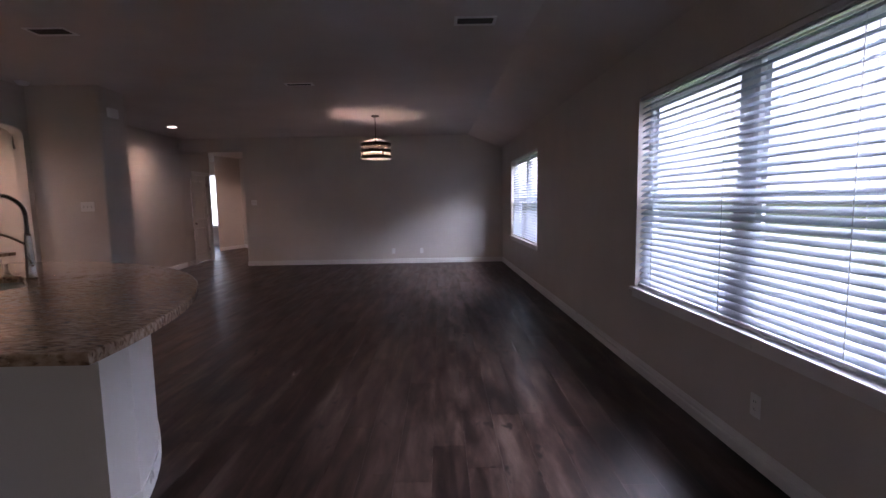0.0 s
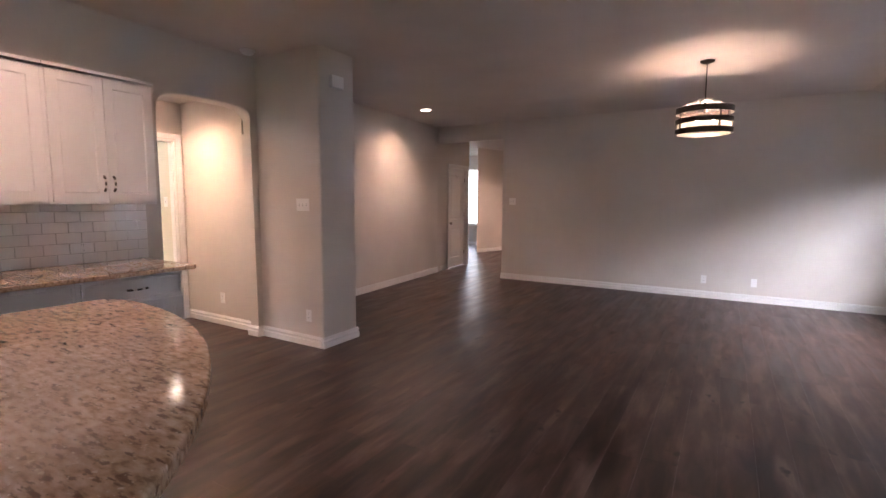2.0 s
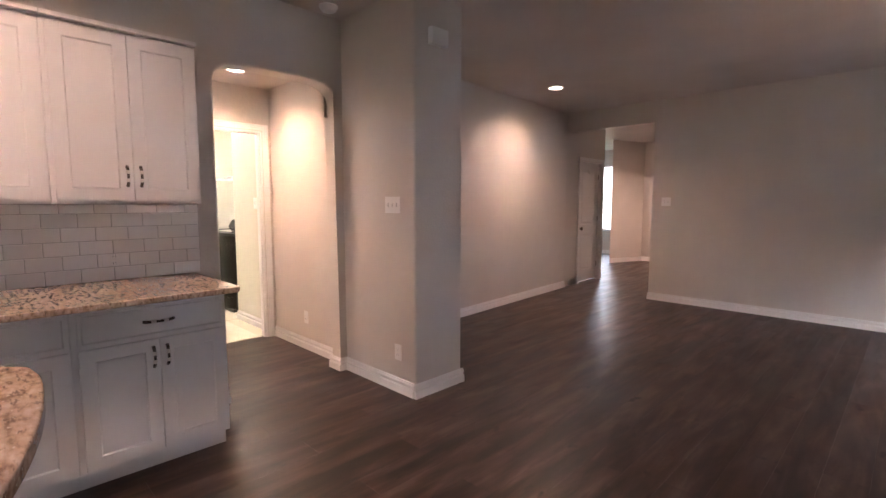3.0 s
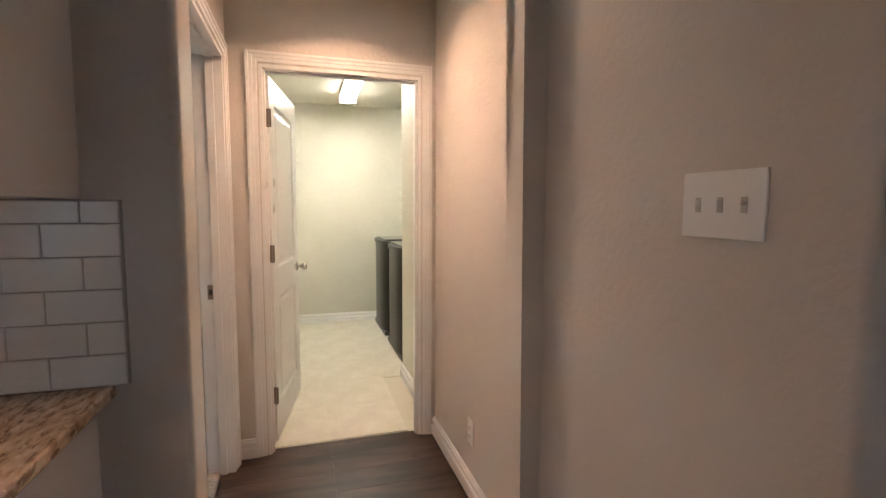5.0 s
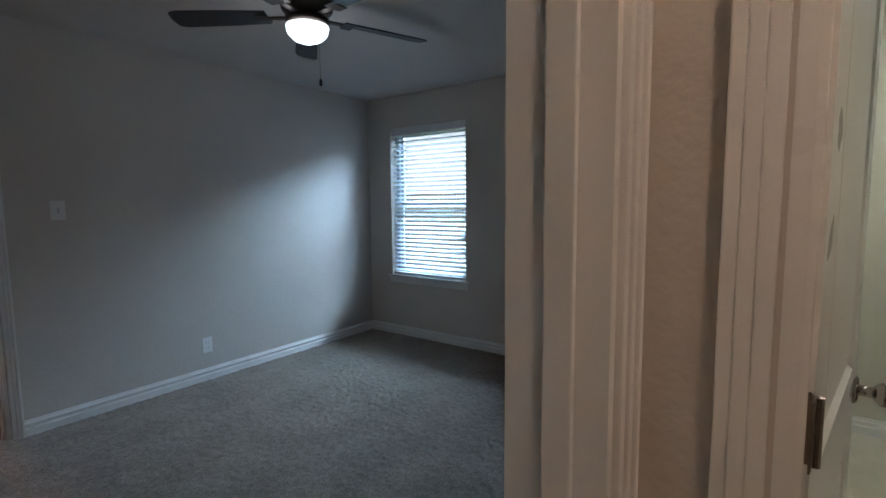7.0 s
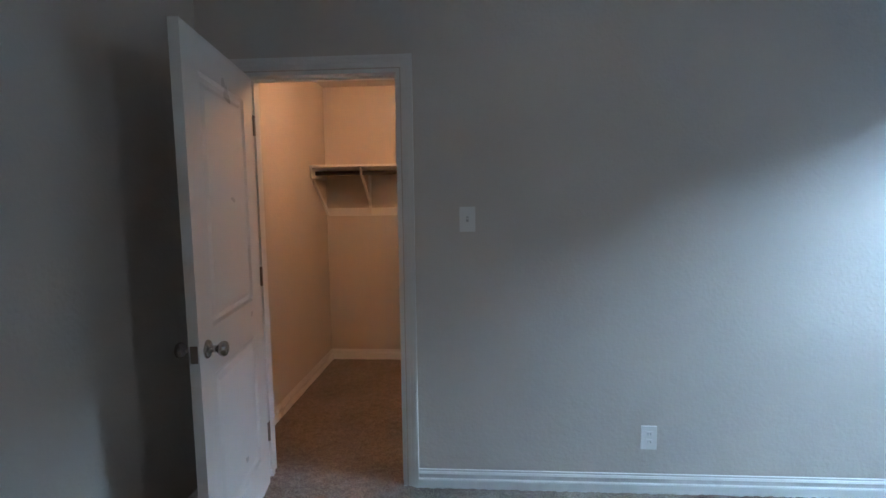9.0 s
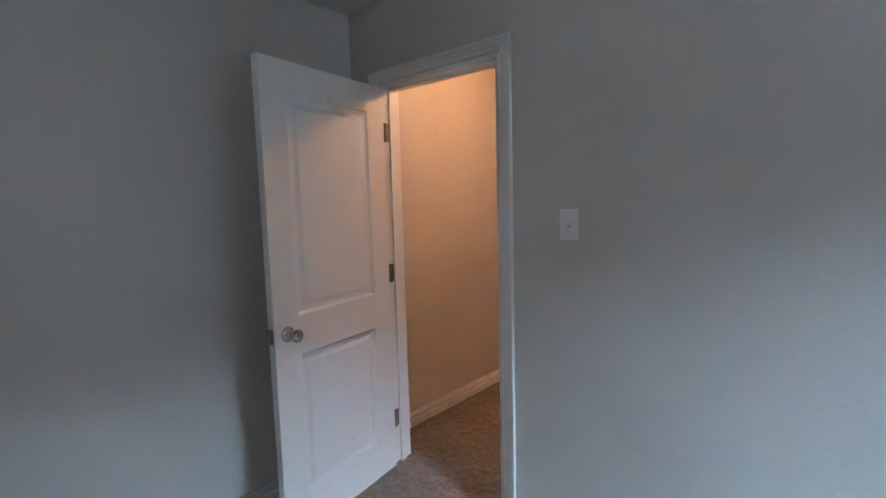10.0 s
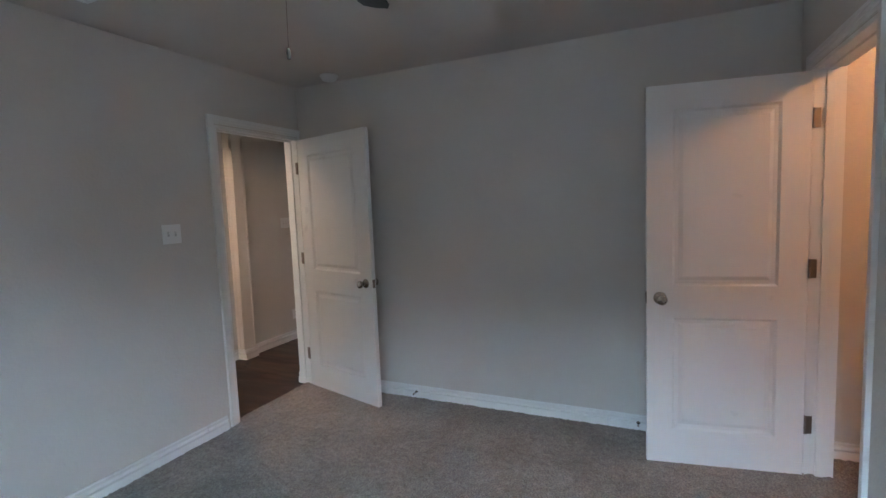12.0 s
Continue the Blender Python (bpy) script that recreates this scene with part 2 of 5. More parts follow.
def prism(bm, outline, z0, z1):
    """An upright prism over an outline that runs anticlockwise."""
    lo = [bm.verts.new((x, y, z0)) for x, y in outline]
    hi = [bm.verts.new((x, y, z1)) for x, y in outline]
    bm.faces.new(lo[::-1])
    bm.faces.new(hi)
    n = len(lo)
    for i in range(n):
        bm.faces.new((lo[i], lo[(i + 1) % n], hi[(i + 1) % n], hi[i]))


def lathe(bm, profile, seg=24, m=Matrix()):
    """A turned body: profile of (radius, height) from the bottom up."""
    rings = []
    for r, z in profile:
        if r < 1e-5:
            rings.append([bm.verts.new(m @ Vector((0, 0, z)))])
        else:
            rings.append([bm.verts.new(m @ Vector((r * math.cos(a), r * math.sin(a), z))) for a in (2 * math.pi * i / seg for i in range(seg))])
    for lo, hi in zip(rings, rings[1:]):
        for i in range(seg):
            j = (i + 1) % seg
            if len(lo) == 1 and len(hi) > 1:
                bm.faces.new((lo[0], hi[j], hi[i]))
            elif len(hi) == 1 and len(lo) > 1:
                bm.faces.new((lo[i], lo[j], hi[0]))
            elif len(lo) > 1:
                bm.faces.new((lo[i], lo[j], hi[j], hi[i]))
    for ring, flip in ((rings[0], True), (rings[-1], False)):
        if len(ring) > 1 and profile[0] != profile[-1]:
            bm.faces.new(ring[::-1] if flip else ring)


def tube(bm, pts, r, seg=10, squash=1.0):
    pts = [Vector(p) for p in pts]
    rings = []
    up = None
    for i, p in enumerate(pts):
        d = (pts[min(i + 1, len(pts) - 1)] - pts[max(i - 1, 0)]).normalized()
        if up is None:
            up = d.orthogonal().normalized()
        side = d.cross(up).normalized()
        up = side.cross(d).normalized()
        rr = r[i] if isinstance(r, (list, tuple)) else r
        rings.append([bm.verts.new(p + rr * (math.cos(a) * up + squash * math.sin(a) * side)) for a in (2 * math.pi * k / seg for k in range(seg))])
    for lo, hi in zip(rings, rings[1:]):
        for k in range(seg):
            j = (k + 1) % seg
            bm.faces.new((lo[k], lo[j], hi[j], hi[k]))
    bm.faces.new(rings[0][::-1])
    bm.faces.new(rings[-1])


def part(name, bm, material, parent=None, label="", bevel=0.0, smooth=False, segments=2):
    if bevel:
        bmesh.ops.bevel(bm, geom=bm.edges[:], offset=bevel, segments=segments, affect="EDGES", profile=0.6)
    bmesh.ops.recalc_face_normals(bm, faces=bm.faces)
    me = bpy.data.meshes.new(name)
    bm.to_mesh(me)
    bm.free()
    if smooth:
        me.shade_smooth()
    me.materials.append(material)
    ob = new(name, me)
    if parent is not None:
        ob.parent = parent
    if label:
        ob["label"] = label
    return ob


def smart(ob, angle=35):
    """Smooth shading that keeps the hard edges."""
    ob.data.shade_smooth()
    ob.data.set_sharp_from_angle(angle=radians(angle))
    return ob


def thing(name, m, label, category, group="", kind=""):
    ob = new(name)
    ob.matrix_world = m
    ob.empty_display_size = 0.1
    return tagged(ob, label, category, group, kind)


def boxed(name, material, parent, *dims, label="", bevel=0.0):
    bm = bmesh.new()
    bx(bm, *dims)
    return part(name, bm, material, parent, label, bevel)


def structure(ob, label, category):
    return tagged(ob, label, category, "", "structure")


# ---- large structure ----
def wall(name, axis, t0, t1, u0, u1, z1, holes=(), material=None, label="", z0=0.0):
    """A wall with real thickness between t0 and t1 across it and openings (u0, u1, z0, z1) through it."""
    us = sorted({u0, u1, *[h[0] for h in holes], *[h[1] for h in holes]})
    zs = sorted({z0, z1, *[h[2] for h in holes], *[h[3] for h in holes]})
    nu, nz = len(us) - 1, len(zs) - 1

    def solid(i, k):
        if not (0 <= i < nu and 0 <= k < nz):
            return False
        u, z = (us[i] + us[i + 1]) / 2, (zs[k] + zs[k + 1]) / 2
        return not any(a < u < b and c < z < d for a, b, c, d in holes)

    bm = bmesh.new()

    def quad(*pts):
        bm.faces.new([bm.verts.new((t, u, z) if axis == "x" else (u, t, z)) for t, u, z in pts])

    for i in range(nu):
        for k in range(nz):
            if not solid(i, k):
                continue
            a, b, c, d = us[i], us[i + 1], zs[k], zs[k + 1]
            for t in (t0, t1):
                quad((t, a, c), (t, b, c), (t, b, d), (t, a, d))
            if not solid(i - 1, k):
                quad((t0, a, c), (t1, a, c), (t1, a, d), (t0, a, d))
            if not solid(i + 1, k):
                quad((t0, b, c), (t1, b, c), (t1, b, d), (t0, b, d))
            if not solid(i, k - 1):
                quad((t0, a, c), (t0, b, c), (t1, b, c), (t1, a, c))
            if not solid(i, k + 1):
                quad((t0, a, d), (t0, b, d), (t1, b, d), (t1, a, d))
    bmesh.ops.remove_doubles(bm, verts=bm.verts, dist=1e-5)
    ob = part(name, bm, material or WALL)
    return structure(ob, label or "greige painted plaster wall with orange-peel texture", "wall")


HIGH, LOW = 2.742, 2.44
X_E, Y_N, X_K, X_B = 1.889, 10.17, -4.26, -4.68
BIG, FAR, BED = (1.46, 3.51, 0.64, 2.07), (6.86, 9.07, 0.65, 2.08), (1.375, 2.29, 0.63, 2.13)
ENTRY, CLOSET, LAUND = (-5.495, -4.70), (-5.645, -4.90), (4.675, 5.515)
DOOR_Z = 2.045

# the long window wall runs a little askew to the rest of the house
SKEW = Matrix.Translation((X_E, Y_N, 0)) @ Matrix.Rotation(radians(1.41), 4, "Z") @ Matrix.Translation((-X_E, -Y_N, 0))


def skewed(ob):
    ob.matrix_world = SKEW @ ob.matrix_world
    return ob


skewed(wall("wall_east", "x", X_E, 2.04, -3.7, 10.32, 2.85, (BIG, FAR)))
wall("wall_north", "y", Y_N, 10.32, -5.3, X_E, 2.85, ((-5.03, -3.665, 0.0, 2.453),))
wall("wall_south", "y", -3.42, -3.3, X_K, 2.22, 2.85, ((-1.6, 0.4, 0.0, 2.05),))
wall("wall_kitchen", "x", X_B, X_K, -3.42, 4.525, 2.85)
wall("wall_vestibule_west", "x", -5.72, -5.61, 4.525, 5.75, 2.55, ((*LAUND, 0.0, DOOR_Z),))
wall("wall_bedroom_north", "y", 4.405, 4.525, -8.80, X_B, 2.55, ((*ENTRY, 0.0, DOOR_Z),))
wall("wall_bedroom_west", "x", -8.80, -8.652, -1.0, 4.405, 2.55, (BED,))
wall("wall_bedroom_south", "y", 0.95, 1.07, -8.652, X_B, 2.55, ((*CLOSET, 0.0, DOOR_Z),))
wall("wall_closet_west", "x", -6.6, -6.5, -0.86, 0.95, 2.55)
wall("wall_closet_south", "y", -1.0, -0.86, -6.6, X_B, 2.55)
wall("wall_vestibule_north", "y", 5.60, 5.75, -5.61, -4.39, 2.55)
wall("wall_laundry_west", "x", -8.70, -8.55, 4.525, 6.6, 2.55, material=LAUNDRY, label="pale cream painted laundry wall")
wall("wall_laundry_alcove", "x", -6.60, -5.72, 5.61, 6.5, 2.55, material=LAUNDRY, label="pale cream painted laundry wall end")
wall("wall_laundry_north", "y", 6.5, 6.6, -8.55, -5.72, 2.55, material=LAUNDRY, label="pale cream painted laundry wall")
wall("wall_laundry_south", "y", 4.525, 4.54, -8.55, -5.72, 2.44, material=LAUNDRY, label="pale cream painted laundry wall")
wall("wall_hall_east", "x", -3.665, -3.55, 10.32, 14.7, 2.85)
wall("wall_hall_north", "y", 14.6, 14.7, -5.6, -3.665, 2.85)
wall("wall_hall_west", "x", -5.15, -5.03, 10.32, 11.48, 2.85, ((10.64, 11.38, 0.0, DOOR_Z),))
wall("wall_front_south", "y", 11.36, 11.48, -8.12, -5.15, 2.85)
wall("wall_front_west", "x", -8.12, -8.0, 11.48, 15.62, 2.85)
wall("wall_front_north", "y", 15.5, 15.62, -8.0, -5.92, 2.85, ((-7.45, -6.35, 0.62, 2.35),))
wall("wall_living_nook", "y", 5.75, 6.02, -5.1, -4.39, 2.85)


def shaped_wall(name, outline, z1, round_corners=0.0):
    bm = bmesh.new()
    prism(bm, outline, 0.0, z1)
    if round_corners:
        up = [e for e in bm.edges if abs(e.verts[0].co.z - e.verts[1].co.z) > 1]
        bmesh.ops.bevel(bm, geom=up, offset=round_corners, segments=4, affect="EDGES", profile=0.5)
    return smart(structure(part(name, bm, WALL), "greige painted plaster wall with rounded corners", "wall"))


shaped_wall("wall_stub", ((-4.39, 5.56), (-3.415, 5.56), (-3.415, 6.02), (-4.39, 6.02)), 2.85, 0.018)
shaped_wall("wall_living_west", ((-4.93, 6.02), (-4.69, 6.02), (-5.012, 10.17), (-5.22, 10.17)), 2.85)
shaped_wall("wall_hall_angled", ((-5.92, 13.65), (-5.6, 14.6), (-5.6, 15.62), (-5.92, 15.62)), 2.85)


def arch_wall():
    """The wall with the soft arch between kitchen and vestibule."""
    y0, y1, a, b = 4.525, 5.56, 4.605, 5.50
    spring, crown = 2.02, 2.26
    mid, half = (a + b) / 2, (b - a) / 2
    curve = []
    for i in range(33):
        s = math.pi * (1 - i / 32)
        c, n = math.cos(s), math.sin(s)
        e = 0.43
        curve.append((mid + half * math.copysign(abs(c) ** e, c), spring + (crown - spring) * n ** e))
    bm = bmesh.new()
    xs = (-4.39, X_K)
    rings = {}
    for x in xs:
        rings[x] = [bm.verts.new((x, a, 0))] + [bm.verts.new((x, y, z)) for y, z in curve] + [bm.verts.new((x, b, 0))]
    n = len(rings[xs[0]])
    for i in range(n - 1):
        p, q = rings[xs[0]], rings[xs[1]]
        bm.faces.new((p[i], p[i + 1], q[i + 1], q[i]))
    for x in xs:
        ring = rings[x]
        lo0, hi0 = bm.verts.new((x, y0, 0)), bm.verts.new((x, y0, 2.85))
        lo1, hi1 = bm.verts.new((x, y1, 0)), bm.verts.new((x, y1, 2.85))
        top = [bm.verts.new((x, ring[i].co.y, 2.85)) for i in range(1, n - 1)]
        bm.faces.new((lo0, ring[0], ring[1], top[0], hi0))
        bm.faces.new((lo1, ring[-1], ring[-2], top[-1], hi1))
        for i in range(1, n - 2):
            bm.faces.new((ring[i], ring[i + 1], top[i], top[i - 1]))
    bmesh.ops.remove_doubles(bm, verts=bm.verts, dist=1e-5)
    rim = [e for e in bm.edges if abs(e.verts[0].co.x - e.verts[1].co.x) < 1e-6 and len(e.link_faces) == 2
           and any(abs(f.normal.x) < 0.5 for f in e.link_faces if f.calc_area() > 0) and all(a - 1e-4 <= v.co.y <= b + 1e-4 and v.co.z <= crown + 1e-4 for v in e.verts)]
    bm.normal_update()
    rim = [e for e in rim if any(abs(f.normal.x) < 0.5 for f in e.link_faces) and any(abs(f.normal.x) > 0.5 for f in e.link_faces)]
    bmesh.ops.bevel(bm, geom=rim, offset=0.02, segments=4, affect="EDGES", profile=0.5)
    ob = smart(structure(part("wall_arch", bm, WALL), "greige plaster wall with a soft rounded archway", "wall"))
    even = ob.modifiers.new("even_normals", "WEIGHTED_NORMAL")
    even.keep_sharp, even.weight = True, 90
    return ob


arch_wall()


def ceilings():
    bm = bmesh.new()
    prism(bm, ((-5.4, -3.42), (1.485, -3.42), (1.15, 10.32), (-5.4, 10.32)), HIGH, 2.90)
    v = [bm.verts.new(p) for y, e in ((-3.42, 0.335), (10.32, 0.0)) for p in ((1.15 + e, y, HIGH), (X_E + e + 0.02, y, 2.435), (X_E + e + 0.02, y, 2.90), (1.15 + e, y, 2.90))]
    for f in ((0, 1, 2, 3), (7, 6, 5, 4), (0, 4, 5, 1), (1, 5, 6, 2), (2, 6, 7, 3)):
        bm.faces.new([v[i] for i in f])
    structure(part("ceiling", bm, CEIL), "greige painted ceiling that slopes down beside the windows", "ceiling")
    for name, dims in (("ceiling_hall", (-8.12, -3.55, 10.32, 15.7, HIGH, 2.90)), ("ceiling_bedroom", (-8.80, X_B, -1.0, 4.465, LOW, 2.60)),
                       ("ceiling_vestibule", (-5.66, -4.39, 4.465, 5.60, 2.45, 2.60)), ("ceiling_laundry", (-8.70, -5.66, 4.465, 6.6, 2.47, 2.60))):
        structure(boxed(name, LAUNDRY if name == "ceiling_laundry" else CEIL, None, *dims), "pale painted textured ceiling", "ceiling")


ceilings()
structure(boxed("floor", paint("subfloor", (0.05, 0.035, 0.03), 0.8, 0.2), None, -8.12, 2.4, -3.42, 15.7, -0.16, -0.004), "dark underlay beneath the wood planks", "floor")
structure(boxed("floor_bedroom", paint("carpet_base", (0.24, 0.2, 0.17), 0.9, 0.2), None, -8.80, X_B, -1.0, 4.46, -0.003, 0.001), "floor slab beneath the bedroom carpet", "floor")
structure(boxed("floor_laundry", PALE_GROUT, None, -8.70, -5.665, 4.525, 6.6, -0.003, 0.001), "grout bed beneath the laundry tiles", "floor")


def carpet():
    """Cut pile: a fine sheet of uneven tufts."""
    step = 0.014
    for name, x0, x1, y0, y1 in (("carpet", -8.652, X_B, 1.07, 4.405), ("carpet_closet", -6.5, X_B, -0.86, 1.07), ("carpet_threshold", ENTRY[0], ENTRY[1], 4.405, 4.462)):
        xs, ys = np.arange(x0, x1 + step / 2, step), np.arange(y0, y1 + step / 2, step)
        gx, gy = np.meshgrid(xs, ys)
        r = np.random.RandomState(4)
        gz = 0.006 + r.rand(*gx.shape) * 0.009
        gx, gy = np.clip(gx + (r.rand(*gx.shape) - 0.5) * step * 0.6, x0, x1), np.clip(gy + (r.rand(*gy.shape) - 0.5) * step * 0.6, y0, y1)
        n, m = gx.shape
        idx = np.arange(n * m).reshape(n, m)
        quads = np.stack((idx[:-1, :-1], idx[:-1, 1:], idx[1:, 1:], idx[1:, :-1]), -1).reshape(-1, 4)
        me = bpy.data.meshes.new(name)
        me.from_pydata(np.stack((gx, gy, gz), -1).reshape(-1, 3).tolist(), [], quads.tolist())
        me.materials.append(CARPET)
        me.shade_smooth()
        tagged(new(name, me), "beige-grey cut pile carpet, slightly trodden", "carpet", "", "structure")


carpet()


# ---- baseboards ----
def baseboard(x0, y0, x1, y1, material=None):
    """A run along a wall whose room side lies to the left of the way from start to end."""
    d = Vector((x1 - x0, y1 - y0, 0))
    n = Vector((-d.y, d.x, 0)).normalized()
    prof = ((0, 0), (0.020, 0), (0.020, 0.050), (0.017, 0.055), (0.008, 0.057), (0.008, 0.068), (0.015, 0.073), (0.016, 0.082), (0.010, 0.090), (0.007, 0.092), (0.007, 0.099), (0, 0.102))
    bm = bmesh.new()
    ends = []
    for px, py in ((x0, y0), (x1, y1)):
        ends.append([bm.verts.new((px + n.x * o, py + n.y * o, z + 0.001)) for o, z in prof])
    k = len(prof)
    for i in range(k):
        j = (i + 1) % k
        bm.faces.new((ends[0][i], ends[0][j], ends[1][j], ends[1][i]))
    bm.faces.new(ends[0][::-1])
    bm.faces.new(ends[1])
    return structure(part("baseboard", bm, material or TRIM), "white painted stepped baseboard", "baseboard")


skewed(baseboard(X_E, -3.3, X_E, Y_N))
for run in ((X_E, Y_N, -3.665, Y_N), (-3.665, Y_N, -3.665, 14.6), (-3.665, 14.6, -5.6, 14.6), (-5.6, 14.6, -5.92, 13.65),
            (-5.012, 10.17, -4.69, 6.02), (-4.69, 6.02, -3.431, 6.02), (-3.415, 6.036, -3.415, 5.544), (-3.431, 5.56, X_K, 5.56), (X_K, 5.56, X_K, 5.498),
            (X_K + 0.016, 5.50, -4.406, 5.50), (-4.39, 5.50, -4.39, 5.60), (-4.39, 5.60, -5.61, 5.60),
            (-5.61, 4.614, -5.61, 4.525), (-4.72, 4.525, -4.39, 4.525), (-4.39, 4.525, -4.39, 4.605), (-4.406, 4.605, X_K + 0.016, 4.605), (X_K, 4.605, X_K, 4.46),
            (X_B, 1.07, X_B, 4.405), (-5.58, 4.405, -8.652, 4.405), (-8.652, 4.405, -8.652, 1.07), (-8.652, 1.07, -5.705, 1.07),
            (X_B, -0.86, X_B, 0.95), (-6.5, -0.86, X_B, -0.86), (-6.5, 0.95, -6.5, -0.86),
            (-8.55, 6.5, -8.55, 4.54), (-8.55, 4.54, -5.72, 4.54), (-5.72, 5.61, -6.60, 5.61), (-6.60, 5.61, -6.60, 6.5), (-6.60, 6.5, -8.55, 6.5),
            (-5.03, 11.44, -5.03, 11.48), (-8.0, 15.5, -8.0, 11.48), (-5.92, 15.5, -8.0, 15.5), (-3.4, -3.3, -1.6, -3.3), (0.4, -3.3, 2.2, -3.3), (-5.03, 10.32, -5.03, 10.58)):
    baseboard(*run)


# ---- door linings and casings ----
def lining(axis, t0, t1, a, b, top=DOOR_Z, casing=(True, True), width=0.06, stop=None, clip=(9, 9)):
    """Jamb boards in an opening from a to b through a wall from t0 to t1, with moulded casings on its sides."""
    ob = thing("door_lining", Matrix(), "white painted wooden door lining with moulded casing", "door frame", "", "structure")

    def put(name, u0, u1, s0, s1, z0, z1, bevel=0.0):
        bm = bmesh.new()
        bx(bm, *((s0, s1, u0, u1) if axis == "x" else (u0, u1, s0, s1)), z0, z1)
        part(name, bm, TRIM, ob, "", bevel)

    j = 0.018
    put("jamb", a, a + j, t0 - 0.003, t1 + 0.003, 0, top)
    put("jamb", b - j, b, t0 - 0.003, t1 + 0.003, 0, top)
    put("head", a + j, b - j, t0 - 0.003, t1 + 0.003, top - j, top)
    if stop is not None:
        put("stop", a + j, a + j + 0.011, stop, stop + 0.035, 0, top - j, 0.002)
        put("stop", b - j - 0.011, b - j, stop, stop + 0.035, 0, top - j, 0.002)
        put("stop", a + j + 0.011, b - j - 0.011, stop, stop + 0.035, top - j - 0.011, top - j, 0.002)
    for side, s in ((0, t0), (1, t1)):
        if not casing[side]:
            continue
        out = -1 if side == 0 else 1
        wl, wr = min(width, clip[0]), min(width, clip[1])
        for lo, hi, th in ((0.006, 0.026, 0.010), (0.026, 0.044, 0.014), (0.044, 1.0, 0.019)):
            s0, s1 = sorted((s, s + out * th))
            l1, r1, t1c = min(hi, wl), min(hi, wr), min(hi, width)
            if l1 > lo:
                put("casing", a - l1, a - lo, s0, s1, 0, top + t1c, 0.0025)
            if r1 > lo:
                put("casing", b + lo, b + r1, s0, s1, 0, top + t1c, 0.0025)
            put("casing", a - lo, b + lo, s0, s1, top + lo, top + t1c, 0.0025)
    return ob


lining("y", 4.405, 4.525, *ENTRY, stop=4.455, clip=(9, 0.018))
lining("x", -5.72, -5.61, *LAUND, stop=-5.665)
lining("y", 0.95, 1.07, *CLOSET, stop=0.99)
lining("x", -5.15, -5.03, 10.64, 11.38, stop=-5.12, casing=(False, True))


# ---- doors ----
def door(name, width, m, knob_sides=(1, 1), hinge_side=1, label="", lever=False, height=2.02):
    """A two-panel moulded door. It hangs at x = 0 and reaches to x = width; its thickness runs along y."""
    ob = thing(name, m, label, "door")
    th = 0.035
    xs = (0.0, 0.125, width - 0.125, width)
    zs = (0.012, 0.20, 0.815, 0.985, height - 0.13, height)
    bm = bmesh.new()
    for y, s in ((-th / 2, 1), (th / 2, -1)):
        for i in range(3):
            for k in range(5):
                x0, x1, z0, z1 = xs[i], xs[i + 1], zs[k], zs[k + 1]
                if i == 1 and k in (1, 3):
                    rings = []
                    for inset, dep in ((0, 0), (0.012, 0.009), (0.030, 0.010), (0.050, 0.003)):
                        rings.append([bm.verts.new((x, y + s * dep, z)) for x, z in ((x0 + inset, z0 + inset), (x1 - inset, z0 + inset), (x1 - inset, z1 - inset), (x0 + inset, z1 - inset))])
                    for p, q in zip(rings, rings[1:]):
                        for c in range(4):
                            d = (c + 1) % 4
                            bm.faces.new((p[c], p[d], q[d], q[c]))
                    bm.faces.new(rings[-1])
                else:
                    bm.faces.new([bm.verts.new((x, y, z)) for x, z in ((x0, z0), (x1, z0), (x1, z1), (x0, z1))])
    a, b, h = -th / 2, th / 2, height
    for quad in (((0, a, 0.012), (0, b, 0.012), (0, b, h), (0, a, h)), ((width, a, 0.012), (width, b, 0.012), (width, b, h), (width, a, h)),
                 ((0, a, h), (width, a, h), (width, b, h), (0, b, h)), ((0, a, 0.012), (width, a, 0.012), (width, b, 0.012), (0, b, 0.012))):
        bm.faces.new([bm.verts.new(p) for p in quad])
    bmesh.ops.remove_doubles(bm, verts=bm.verts, dist=1e-5)
    part("leaf", bm, TRIM, ob)
    for s in (-1, 1):
        bm = bmesh.new()
        turn = Matrix.Translation((width - 0.065, s * th / 2, 0.92)) @ Matrix.Rotation(radians(-90 * s), 4, "X")
        lathe(bm, ((0.0, 0.0), (0.033, 0.0), (0.033, 0.004), (0.028, 0.009), (0.013, 0.011), (0.012, 0.034), (0.020, 0.040), (0.027, 0.050), (0.028, 0.058), (0.024, 0.066), (0.012, 0.071), (0.0, 0.072)), 24, turn)
        part("knob", bm, NICKEL, ob, "satin nickel round door knob", smooth=True)
    boxed("latch_plate", HINGE, ob, width, width + 0.002, -0.012, 0.012, 0.89, 0.95)
    for z in (0.28, 1.075, 1.80):
        bm = bmesh.new()
        lathe(bm, ((0.0, -0.048), (0.0065, -0.046), (0.0065, 0.046), (0.0, 0.048)), 10, Matrix.Translation((-0.006, hinge_side * (th / 2 + 0.005), z)))
        bx(bm, -0.003, -0.0005, -th / 2 + 0.002, hinge_side * th / 2 + (0.004 if hinge_side > 0 else 0.03), z - 0.048, z + 0.048)
        bx(bm, -0.034, -0.006, hinge_side * (th / 2 + 0.001), hinge_side * (th / 2 + 0.0035), z - 0.046, z + 0.046)
        part("hinge", bm, HINGE, ob, "satin nickel butt hinge")
    return ob


